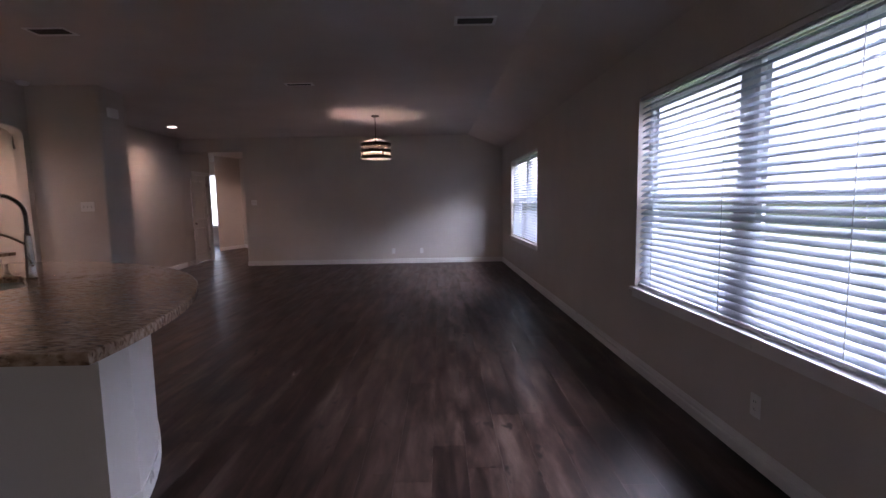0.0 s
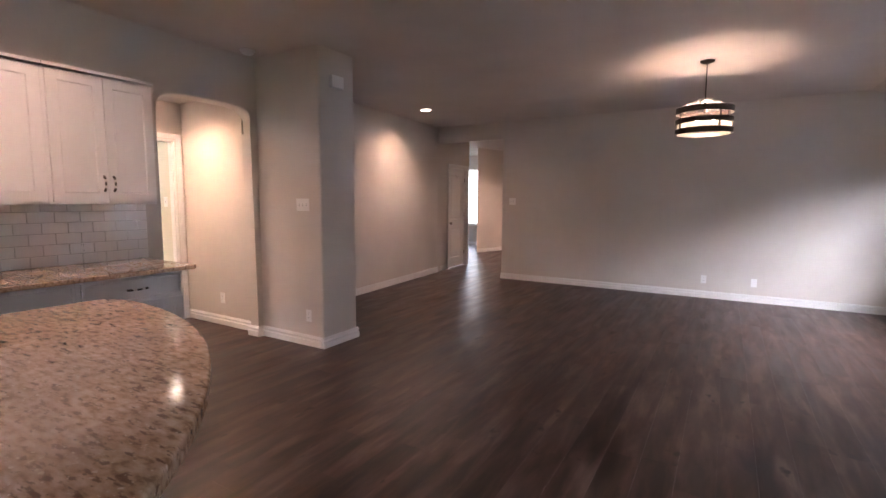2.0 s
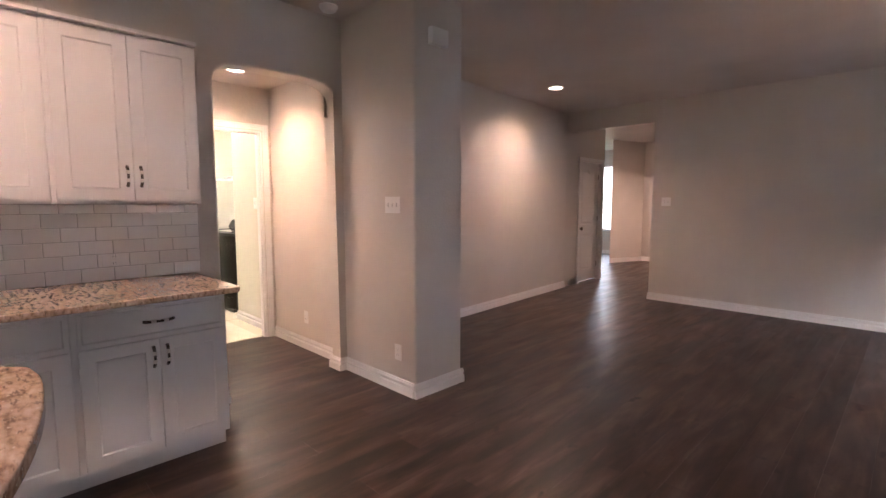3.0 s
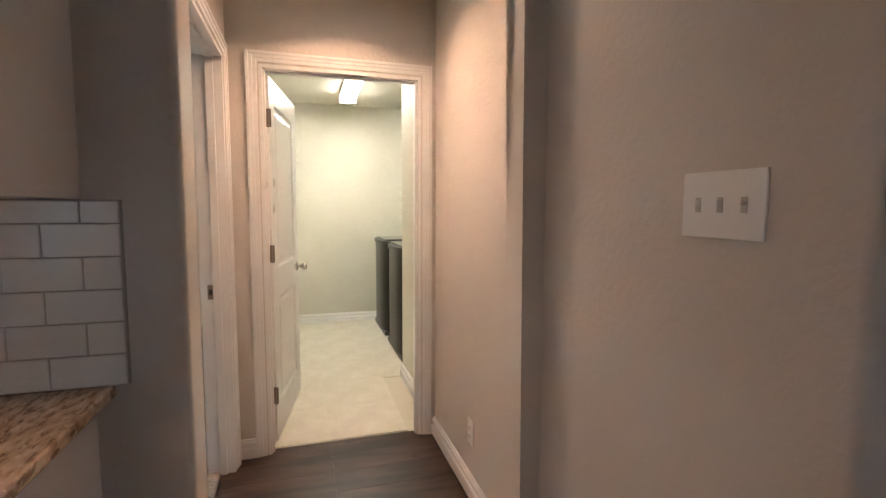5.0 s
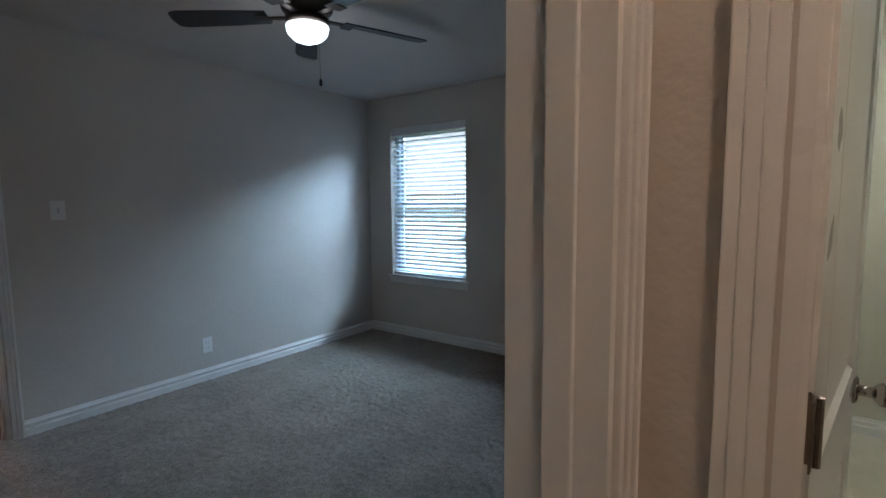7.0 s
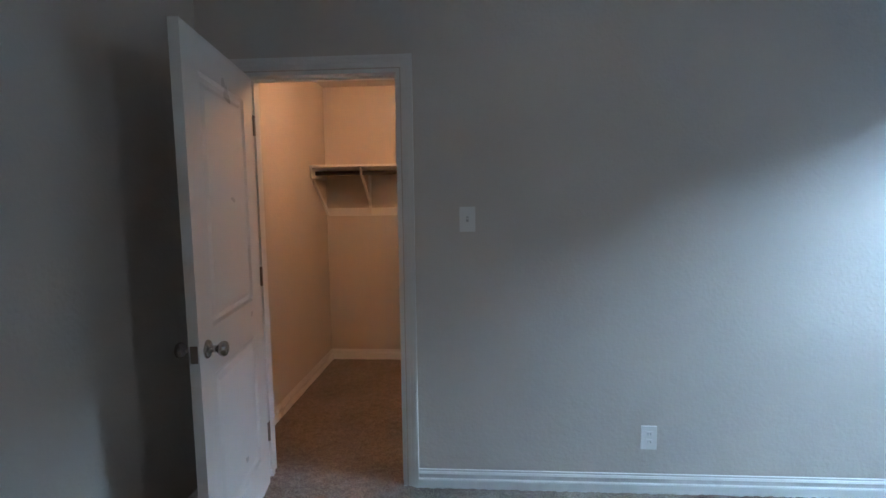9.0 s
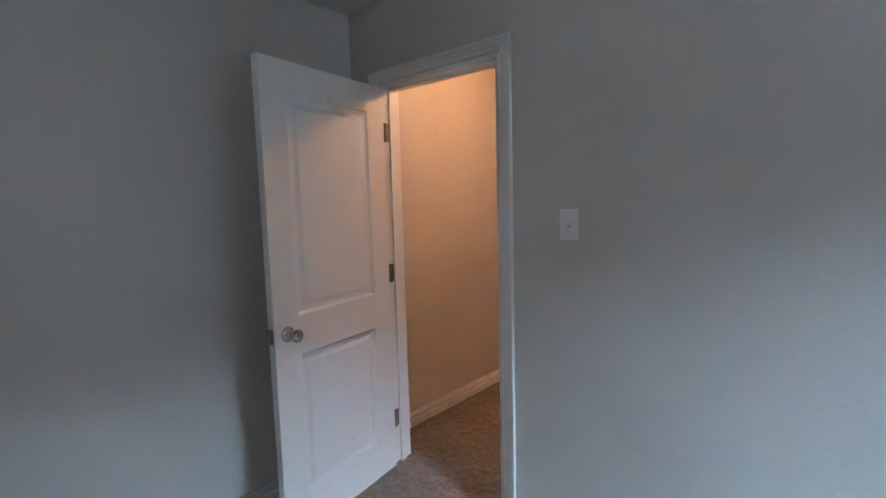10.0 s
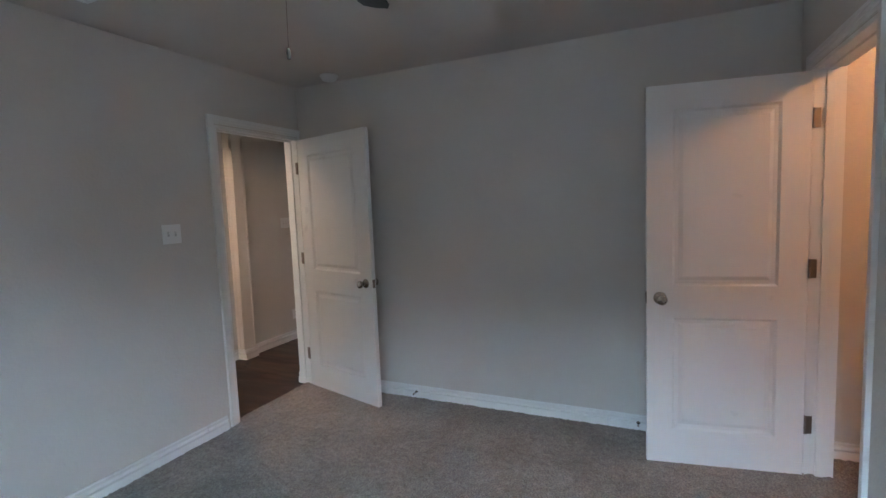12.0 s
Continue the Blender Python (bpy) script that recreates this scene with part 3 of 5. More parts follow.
door("door_entry", 0.81, pose(-4.722, 4.375, 0, 0, 0, -105.5), label="white two-panel bedroom door standing wide open", hinge_side=-1)
door("door_closet", 0.735, pose(-4.922, 1.082, 0, 0, 0, 99), label="white two-panel closet door standing open", hinge_side=1)
door("door_laundry", 0.775, pose(-5.728, 4.698, 0, 0, 0, 171), label="white two-panel laundry door standing open into the laundry", hinge_side=-1)
door("door_hall_closet", 0.70, pose(-5.10, 11.358, 0, 0, 0, -90), label="white two-panel hall closet door, closed", hinge_side=1)

# strike plates in the free jambs
for name, dims in (("strike_plate", (ENTRY[0] + 0.018, ENTRY[0] + 0.0205, 4.43, 4.457, 0.885, 0.955)), ("strike_plate", (CLOSET[0] + 0.018, CLOSET[0] + 0.0205, 1.02, 1.05, 0.885, 0.955))):
    ob = boxed(name, HINGE, None, *dims)
    tagged(ob, "satin nickel strike plate let into the door jamb", "strike plate")
    x0, x1, y0, y1, z0, z1 = dims
    boxed("latch_hole", SLOT, ob, x1, x1 + 0.001, y0 + 0.007, y1 - 0.007, z0 + 0.022, z1 - 0.022)


# ---- windows and blinds ----
def window(name, axis_out, plane, y0, y1, z0, z1, mullions, depth=0.15):
    """A vinyl double-hung window set in an opening, with a stool below. axis_out: +1 when outdoors lies toward +x."""
    ob = thing(name, Matrix(), "white vinyl double-hung window with sill", "window", "", "structure")
    s = axis_out

    def put(n, a, b, u0, u1, w0, w1, material=VINYL, bevel=0.0, parent=ob):
        p, q = sorted((plane + s * a, plane + s * b))
        return boxed(n, material, parent, p, q, u0, u1, w0, w1, bevel=bevel)

    edges = [y0] + [v for m in mullions for v in (m - 0.035, m + 0.035)] + [y1]
    for m in mullions:
        put("mullion", 0.085, depth - 0.004, m - 0.035, m + 0.035, z0, z1)
    zm = (z0 + z1) / 2 - 0.02
    for a, b in zip(edges[::2], edges[1::2]):
        for u0, u1, w0, w1 in ((a, a + 0.04, z0, z1), (b - 0.04, b, z0, z1), (a + 0.04, b - 0.04, z0, z0 + 0.04), (a + 0.04, b - 0.04, z1 - 0.04, z1)):
            put("window_frame", 0.088, depth - 0.006, u0, u1, w0, w1)
        for k, (w0, w1, off) in enumerate(((z0 + 0.04, zm + 0.02, 0.098), (zm - 0.02, z1 - 0.04, 0.118))):
            for u0, u1, v0, v1 in ((a + 0.04, a + 0.08, w0, w1), (b - 0.08, b - 0.04, w0, w1), (a + 0.08, b - 0.08, w0, w0 + 0.04), (a + 0.08, b - 0.08, w1 - 0.04, w1)):
                put("sash", off, off + 0.02, u0, u1, v0, v1)
            pane = put("pane", off + 0.008, off + 0.012, a + 0.08, b - 0.08, w0 + 0.04, w1 - 0.04, GLASS)
            pane.visible_shadow = False
    put("sill", -0.035, 0.088, y0 + 0.001, y1 - 0.001, z0 - 0.02, z0 + 0.004, TRIM)
    put("sill_nose", -0.035, -0.001, y0 - 0.035, y1 + 0.035, z0 - 0.02, z0 + 0.0035, TRIM, 0.004)
    put("apron", -0.014, -0.001, y0 - 0.02, y1 + 0.02, z0 - 0.075, z0 - 0.021, TRIM, 0.003)
    return ob


def blind(axis_out, plane, y0, y1, z0, z1, tilt, label, ladders, head=0.075):
    """A slatted blind: head rail with valance, slats that tip down toward the room, bottom rail and ladder cords."""
    ob = thing("window_blind", pose(plane + axis_out * 0.042, (y0 + y1) / 2, z0), label, "window blind")
    w, h = (y1 - y0) / 2 - 0.012, z1 - z0
    boxed("valance", VINYL, ob, -0.040, 0.030, -w - 0.004, w + 0.004, h - head, h - 0.003, bevel=0.003)
    boxed("bottom_rail", VINYL, ob, -0.025, 0.025, -w, w, 0.012, 0.032, bevel=0.004)
    bm = bmesh.new()
    prof = []
    c, n = math.cos(radians(tilt)), math.sin(radians(tilt))
    for i in range(5):
        q = (i / 4 - 0.5) * 0.050
        crown = 0.003 * (1 - (2 * i / 4 - 1) ** 2)
        prof.append((q, crown))
    ring = [(q, k + 0.0012) for q, k in prof] + [(q, k - 0.0012) for q, k in prof[::-1]]
    ring = [(c * q - n * k * axis_out, n * q * axis_out + c * k) for q, k in ring]
    ends = [[bm.verts.new((px, y, pz)) for px, pz in ring] for y in (-w, w)]
    k = len(ring)
    for i in range(k):
        bm.faces.new((ends[0][i], ends[0][(i + 1) % k], ends[1][(i + 1) % k], ends[1][i]))
    bm.faces.new(ends[0][::-1])
    bm.faces.new(ends[1])
    pitch = 0.0435
    count = int((h - 0.045 - head) / pitch)
    first = part("slat", bm, SLAT, ob)
    first.location = (0, 0, 0.055)
    for i in range(1, count + 1):
        o = first.copy()
        scene.collection.objects.link(o)
        o.parent = ob
        o.location = (0, random.uniform(-0.001, 0.001), 0.055 + i * pitch)
        o.rotation_euler = (0, radians(random.uniform(-1.2, 1.2)), 0)
    for f in ladders:
        for x in (-0.027, 0.027):
            bm = bmesh.new()
            bx(bm, x - 0.0008, x + 0.0008, -w + 2 * w * f - 0.002, -w + 2 * w * f + 0.002, 0.03, h - 0.07)
            part("ladder_cord", bm, VINYL, ob)
    return ob


skewed(window("window_1", 1, X_E, *BIG, (2.40,)))
skewed(window("window_2", 1, X_E, *FAR, (7.965,)))
window("window_3", -1, -8.652, *BED, ())
skewed(blind(1, X_E, *BIG, 38, "white slatted blind, half tilted, over the large window", (0.1, 0.5, 0.9), 0.034))
skewed(blind(1, X_E, *FAR, 38, "white slatted blind, half tilted, over the far window", (0.1, 0.5, 0.9), 0.034))
blind(-1, -8.652, *BED, 25, "white slatted blind, nearly level, over the bedroom window", (0.2, 0.8))


def front_window():
    ob = thing("window_4", Matrix(), "white vinyl front room window", "window", "", "structure")
    for d in ((-7.45, -7.40, 0.62, 2.35), (-6.40, -6.35, 0.62, 2.35), (-7.40, -6.40, 0.62, 0.67), (-7.40, -6.40, 2.30, 2.35), (-7.40, -6.40, 1.44, 1.48)):
        boxed("window_frame", VINYL, ob, d[0], d[1], 15.56, 15.61, d[2], d[3])
    for z0, z1 in ((0.67, 1.44), (1.48, 2.30)):
        boxed("pane", GLASS, ob, -7.40, -6.40, 15.58, 15.584, z0, z1).visible_shadow = False
    boxed("sill", TRIM, ob, -7.48, -6.32, 15.46, 15.56, 0.60, 0.62, bevel=0.003)


front_window()


def patio_door():
    """A sliding glass door behind the start of the walk."""
    ob = thing("door_patio", Matrix(), "white vinyl sliding glass patio door", "door", "", "structure")
    for a, b, y in ((-1.6, -0.57, -3.38), (-0.63, 0.4, -3.34)):
        for d in ((a, a + 0.06, 0.0, 2.05), (b - 0.06, b, 0.0, 2.05), (a + 0.06, b - 0.06, 0.0, 0.08), (a + 0.06, b - 0.06, 1.98, 2.05)):
            boxed("sash", VINYL, ob, d[0], d[1], y, y + 0.035, d[2], d[3])
        boxed("pane", GLASS, ob, a + 0.06, b - 0.06, y + 0.015, y + 0.019, 0.08, 1.98).visible_shadow = False


patio_door()


# ---- outdoors ----
bm = bmesh.new()
bx(bm, -600, 600, -600, 600, -0.5, -0.17)
structure(part("ground", bm, GRASS), "patchy green lawn around the house", "ground")


def neighbour(x0, x1, y0, y1, eave, label):
    ob = thing("house", pose((x0 + x1) / 2, (y0 + y1) / 2, -0.17), label, "house")
    w, d = (x1 - x0) / 2, (y1 - y0) / 2
    boxed("wall", SIDING, ob, -w, w, -d, d, 0, eave)
    bm = bmesh.new()
    o = 0.45
    v = [bm.verts.new(p) for p in ((-w - o, -d - o, eave), (w + o, -d - o, eave), (w + o, d + o, eave), (-w - o, d + o, eave), (0, -d * 0.6, eave + 2.2), (0, d * 0.6, eave + 2.2))]
    for f in ((0, 1, 4), (1, 2, 5, 4), (2, 3, 5), (3, 0, 4, 5), (3, 2, 1, 0)):
        bm.faces.new([v[i] for i in f])
    part("roof", bm, ROOF, ob)
    bm = bmesh.new()
    for a in ((-w - o - 0.02, w + o + 0.02, -d - o - 0.02, -d - o), (-w - o - 0.02, w + o + 0.02, d + o, d + o + 0.02), (-w - o - 0.02, -w - o, -d - o, d + o), (w + o, w + o + 0.02, -d - o, d + o)):
        bx(bm, *a, eave - 0.15, eave + 0.02)
    part("fascia", bm, VINYL, ob)


neighbour(14.0, 24.0, -3.0, 12.0, 2.3, "beige sided neighbouring house with shingle roof")


def fence():
    ob = thing("fence", pose(-12.2, 2, -0.17), "weathered wooden board fence", "fence")
    for i in range(60):
        boxed("board", FENCE, ob, -0.01, 0.01, -6 + i * 0.2, -6 + i * 0.2 + 0.19, 0, 1.75)
    boxed("rail", FENCE, ob, 0.01, 0.05, -6, 6, 1.4, 1.49)


fence()

for d in ((70, 70.1, -300, 300), (-70.1, -70, -300, 300)):
    structure(boxed("backdrop", BACKDROP, None, *d, -0.15, 90), "bright overcast sky beyond the windows", "sky")
structure(boxed("backdrop", BACKDROP, None, -14, 4, 20, 20.1, -0.15, 9), "bright overcast haze beyond the front window", "sky")
structure(boxed("backdrop", BACKDROP, None, -70, 70, 300, 300.1, -0.15, 90), "bright overcast sky beyond the windows", "sky")


# ---- kitchen ----
PULL = metal("dark_nickel", (0.16, 0.135, 0.12), 0.25)


def pull(parent, cx, cy, cz, upright, length=0.10):
    """A bowed bar pull on a front that faces +x."""
    bm = bmesh.new()
    pts = []
    for i in range(13):
        f = i / 12 - 0.5
        out = 0.006 + 0.024 * math.cos(math.pi * f) ** 0.6
        pts.append((cx + out, cy, cz + f * length) if upright else (cx + out, cy + f * length, cz))
    tube(bm, pts, [0.0085 - 0.002 * math.cos(math.pi * (i / 12 - 0.5)) for i in range(13)], 8)
    bar = part("handle", bm, PULL, parent, "dark nickel bowed bar pull with bright rings", smooth=True)
    for i in (3, 4, 8, 9):
        p = pts[i]
        bm = bmesh.new()
        lathe(bm, ((0.0, -0.0055), (0.0088, -0.005), (0.0088, 0.005), (0.0, 0.0055)), 8, Matrix.Translation(p) @ (Matrix() if upright else Matrix.Rotation(radians(90), 4, "X")))
        part("handle_ring", bm, SILVER, parent)
    for i in (0, 12):
        p = pts[i]
        bm = bmesh.new()
        bx(bm, cx, p[0] + 0.002, p[1] - 0.005, p[1] + 0.005, p[2] - 0.005, p[2] + 0.005)
        part("handle_post", bm, SILVER, parent)
    return bar


def shaker(name, parent, x, y0, y1, z0, z1, rail=0.058):
    """A shaker front: a slab with a sunk middle panel, facing +x."""
    bm = bmesh.new()
    th = 0.02
    rings = []
    for ins, dx in ((0, 0), (rail, 0), (rail + 0.006, -0.008)):
        rings.append([bm.verts.new((x + th + dx, y, z)) for y, z in ((y0 + ins, z0 + ins), (y1 - ins, z0 + ins), (y1 - ins, z1 - ins), (y0 + ins, z1 - ins))])
    back = [bm.verts.new((x, y, z)) for y, z in ((y0, z0), (y1, z0), (y1, z1), (y0, z1))]
    for p, q in zip([back] + rings, rings):
        for c in range(4):
            d = (c + 1) % 4
            bm.faces.new((p[c], p[d], q[d], q[c]))
    bm.faces.new(rings[-1])
    bm.faces.new(back[::-1])
    return part(name, bm, CABINET, parent)


def upper_cabinet(y0, y1, split, label):
    ob = thing("wall_cabinet", pose(X_K, y0, 1.347), label, "wall cabinet", "kitchen wall cabinets")
    w, h = y1 - y0, 0.858
    boxed("body", CABINET, ob, 0.0, 0.32, 0.0, w - 0.001, 0.0, h, bevel=0.001)
    boxed("top_moulding", CABINET, ob, 0.0, 0.36, 0.0, w, h + 0.001, h + 0.022, bevel=0.004)
    s = split - y0
    d = shaker("door", ob, 0.321, 0.02, s - 0.002, 0.018, h - 0.015)
    pull(d, 0.341, s - 0.03, 0.14, True)
    d = shaker("door", ob, 0.321, s + 0.002, w - 0.012, 0.018, h - 0.015)
    pull(d, 0.341, s + 0.03, 0.14, True)
    return ob


upper_cabinet(3.735, 4.40, 4.072, "white shaker wall cabinet with two doors beside the archway")
upper_cabinet(2.68, 3.734, 3.21, "white shaker wall cabinet with two wide doors")
upper_cabinet(1.62, 2.679, 2.15, "white shaker wall cabinet with two wide doors")


def base_cabinet(y0, y1, split, label):
    ob = thing("base_cabinet", pose(X_K, y0, 0), label, "base cabinet", "kitchen base cabinets")
    w = y1 - y0
    boxed("body", CABINET, ob, 0.0, 0.59, 0.0, w - 0.001, 0.10, 0.883)
    boxed("toe_kick", CABINET, ob, 0.0, 0.52, 0.0, w - 0.001, 0.0, 0.10)
    d = shaker("drawer_front", ob, 0.591, 0.025, w - 0.012, 0.70, 0.855, 0.012)
    pull(d, 0.611, w / 2 + 0.01, 0.778, False, 0.13)
    s = split - y0
    d = shaker("door", ob, 0.591, 0.025, s - 0.002, 0.115, 0.685)
    pull(d, 0.611, s - 0.03, 0.60, True)
    d = shaker("door", ob, 0.591, s + 0.002, w - 0.012, 0.115, 0.685)
    pull(d, 0.611, s + 0.03, 0.60, True)
    return ob


base_cabinet(3.735, 4.405, 4.08, "white shaker base cabinet with drawer and two doors")
base_cabinet(2.68, 3.734, 3.21, "white shaker base cabinet with drawer and two doors")
base_cabinet(1.62, 2.679, 2.15, "white shaker base cabinet with drawer and two doors")


def slab(name, outline, z0, z1, label, category, ease=0.006):
    bm = bmesh.new()
    prism(bm, outline, z0, z1)
    edge = [e for e in bm.edges if abs(e.verts[0].co.z - e.verts[1].co.z) < 1e-6]
    bmesh.ops.bevel(bm, geom=edge, offset=ease, segments=3, affect="EDGES", profile=0.5)
    ob = smart(part(name, bm, GRANITE), 12)
    return tagged(ob, label, category)


slab("countertop", ((X_K + 0.001, 1.6), (-3.53, 1.6), (-3.53, 4.42), (-3.555, 4.445), (X_K + 0.001, 4.445)), 0.884, 0.914, "speckled beige-brown granite countertop along the kitchen wall", "countertop")


# island: a quarter-oval granite bar over a curved white base
def island():
    cx, cy, a, b = -2.6, 1.21, 2.14, 2.35
    rim = [(cx + a * math.cos(s), cy + b * math.sin(s)) for s in (math.pi / 2 * i / 40 for i in range(41))]
    outline = [(-2.78, 1.21)] + rim + [(-2.70, 3.545), (-2.765, 3.49), (-2.78, 3.42)]
    # the sink is cut out of the slab
    u, v = Vector((0.7071, -0.7071)), Vector((-0.7071, -0.7071))
    c0 = Vector((-2.06, 2.79))
    hole = [c0 + u * p + v * q for p, q in ((0.03, 0), (0.57, 0), (0.60, 0.03), (0.60, 0.41), (0.57, 0.44), (0.03, 0.44), (0.0, 0.41), (0.0, 0.03))]
    bm = bmesh.new()
    for z in (0.914, 0.884):
        ov = [bm.verts.new((x, y, z)) for x, y in outline]
        hv = [bm.verts.new((p.x, p.y, z)) for p in hole]
        ed = [bm.edges.new((r[i], r[(i + 1) % len(r)])) for r in (ov, hv) for i in range(len(r))]
        bmesh.ops.triangle_fill(bm, use_beauty=True, use_dissolve=False, edges=ed)
    bm.verts.ensure_lookup_table()
    n, k = len(outline), len(hole)
    vs = bm.verts
    for base, count in ((0, n), (n, k)):
        for i in range(count):
            j = (i + 1) % count
            bm.faces.new((vs[base + i], vs[base + j], vs[n + k + base + j], vs[n + k + base + i]))
    bm.normal_update()
    edge = [e for e in bm.edges if len(e.link_faces) == 2 and abs(e.verts[0].co.z - e.verts[1].co.z) < 1e-6 and e.calc_face_angle(0) > 1.0]
    bmesh.ops.bevel(bm, geom=edge, offset=0.007, segments=3, affect="EDGES", profile=0.5)
    top = tagged(smart(part("island_countertop", bm, GRANITE), 12), "curved speckled beige-brown granite island countertop with glossy polish", "countertop")

    base = thing("kitchen_island", pose(0, 0, 0), "white painted curved kitchen island base under the granite", "island")
    A, B = a - 0.232, b - 0.25
    arc = [(cx + A * math.cos(s), cy + B * math.sin(s)) for s in (radians(18) + (math.pi / 2 - radians(18)) * i / 30 for i in range(31))]
    corner = (-0.845, 1.76)
    # the body is a hollow shell, open below the slab where the bowls hang
    shell = [(-2.72, corner[1]), corner] + arc + [(-2.72, arc[-1][1])]
    mid = (-1.95, 2.25)
    inner = [(mid[0] + (x - mid[0]) * 0.965, mid[1] + (y - mid[1]) * 0.965) for x, y in shell]
    bm = bmesh.new()
    n = len(shell)
    rings = [[bm.verts.new((x, y, z)) for x, y in loop] for loop, z in ((shell, 0.0), (shell, 0.883), (inner, 0.883), (inner, 0.0))]
    for lo, hi in zip(rings, rings[1:] + rings[:1]):
        for i in range(n):
            j = (i + 1) % n
            bm.faces.new((lo[i], lo[j], hi[j], hi[i]))
    smart(part("body", bm, CABINET, base), 20)
    bm = bmesh.new()
    foot = [corner] + arc
    prism(bm, [(x + 0.010, y - 0.002) for x, y in foot] + [(x, y) for x, y in foot[::-1]], 0.0, 0.085)
    smart(part("baseboard", bm, TRIM, base), 20)
    return u, v, c0


u, v, c0 = island()


def sink():
    """Two steel bowls hung under the slab."""
    ob = thing("sink", Matrix(), "undermounted double-bowl brushed steel sink in the island", "sink")

    def pt(p, q, z):
        w = c0 + u * p + v * q
        return (w.x, w.y, z)

    for p0, p1 in ((-0.012, 0.287), (0.313, 0.612)):
        bm = bmesh.new()
        rings = []
        for ins, z in ((0.0, 0.9), (0.004, 0.896), (0.02, 0.76), (0.045, 0.735)):
            a0, a1, b0, b1 = p0 + ins, p1 - ins, -0.012 + ins, 0.452 - ins
            r = 0.045
            loop = []
            for cxn, cyn, s in ((a1 - r, b1 - r, 0), (a0 + r, b1 - r, 90), (a0 + r, b0 + r, 180), (a1 - r, b0 + r, 270)):
                for i in range(5):
                    an = radians(s + 22.5 * i)
                    loop.append(bm.verts.new(pt(cxn + r * math.cos(an), cyn + r * math.sin(an), z)))
            rings.append(loop)
        for lo, hi in zip(rings, rings[1:]):
            for i in range(len(lo)):
                j = (i + 1) % len(lo)
                bm.faces.new((lo[i], lo[j], hi[j], hi[i]))
        bm.faces.new(rings[-1])
        part("bowl", bm, STEEL, ob, smooth=True)
        bm = bmesh.new()
        lathe(bm, ((0.0, 0.0), (0.04, 0.0), (0.042, 0.004), (0.03, 0.005), (0.0, 0.003)), 20, Matrix.Translation(pt((p0 + p1) / 2, 0.2, 0.7355)))
        part("drain", bm, NICKEL, ob, smooth=True)
    bm = bmesh.new()
    w = [pt(p, q, z) for z in (0.80, 0.893) for p, q in ((0.284, 0.0), (0.316, 0.0), (0.316, 0.44), (0.284, 0.44))]
    vs = [bm.verts.new(p) for p in w]
    for f in ((4, 5, 6, 7), (0, 1, 5, 4), (1, 2, 6, 5), (2, 3, 7, 6), (3, 0, 4, 7)):
        bm.faces.new([vs[i] for i in f])
    part("divider", bm, STEEL, ob, bevel=0.004)


sink()


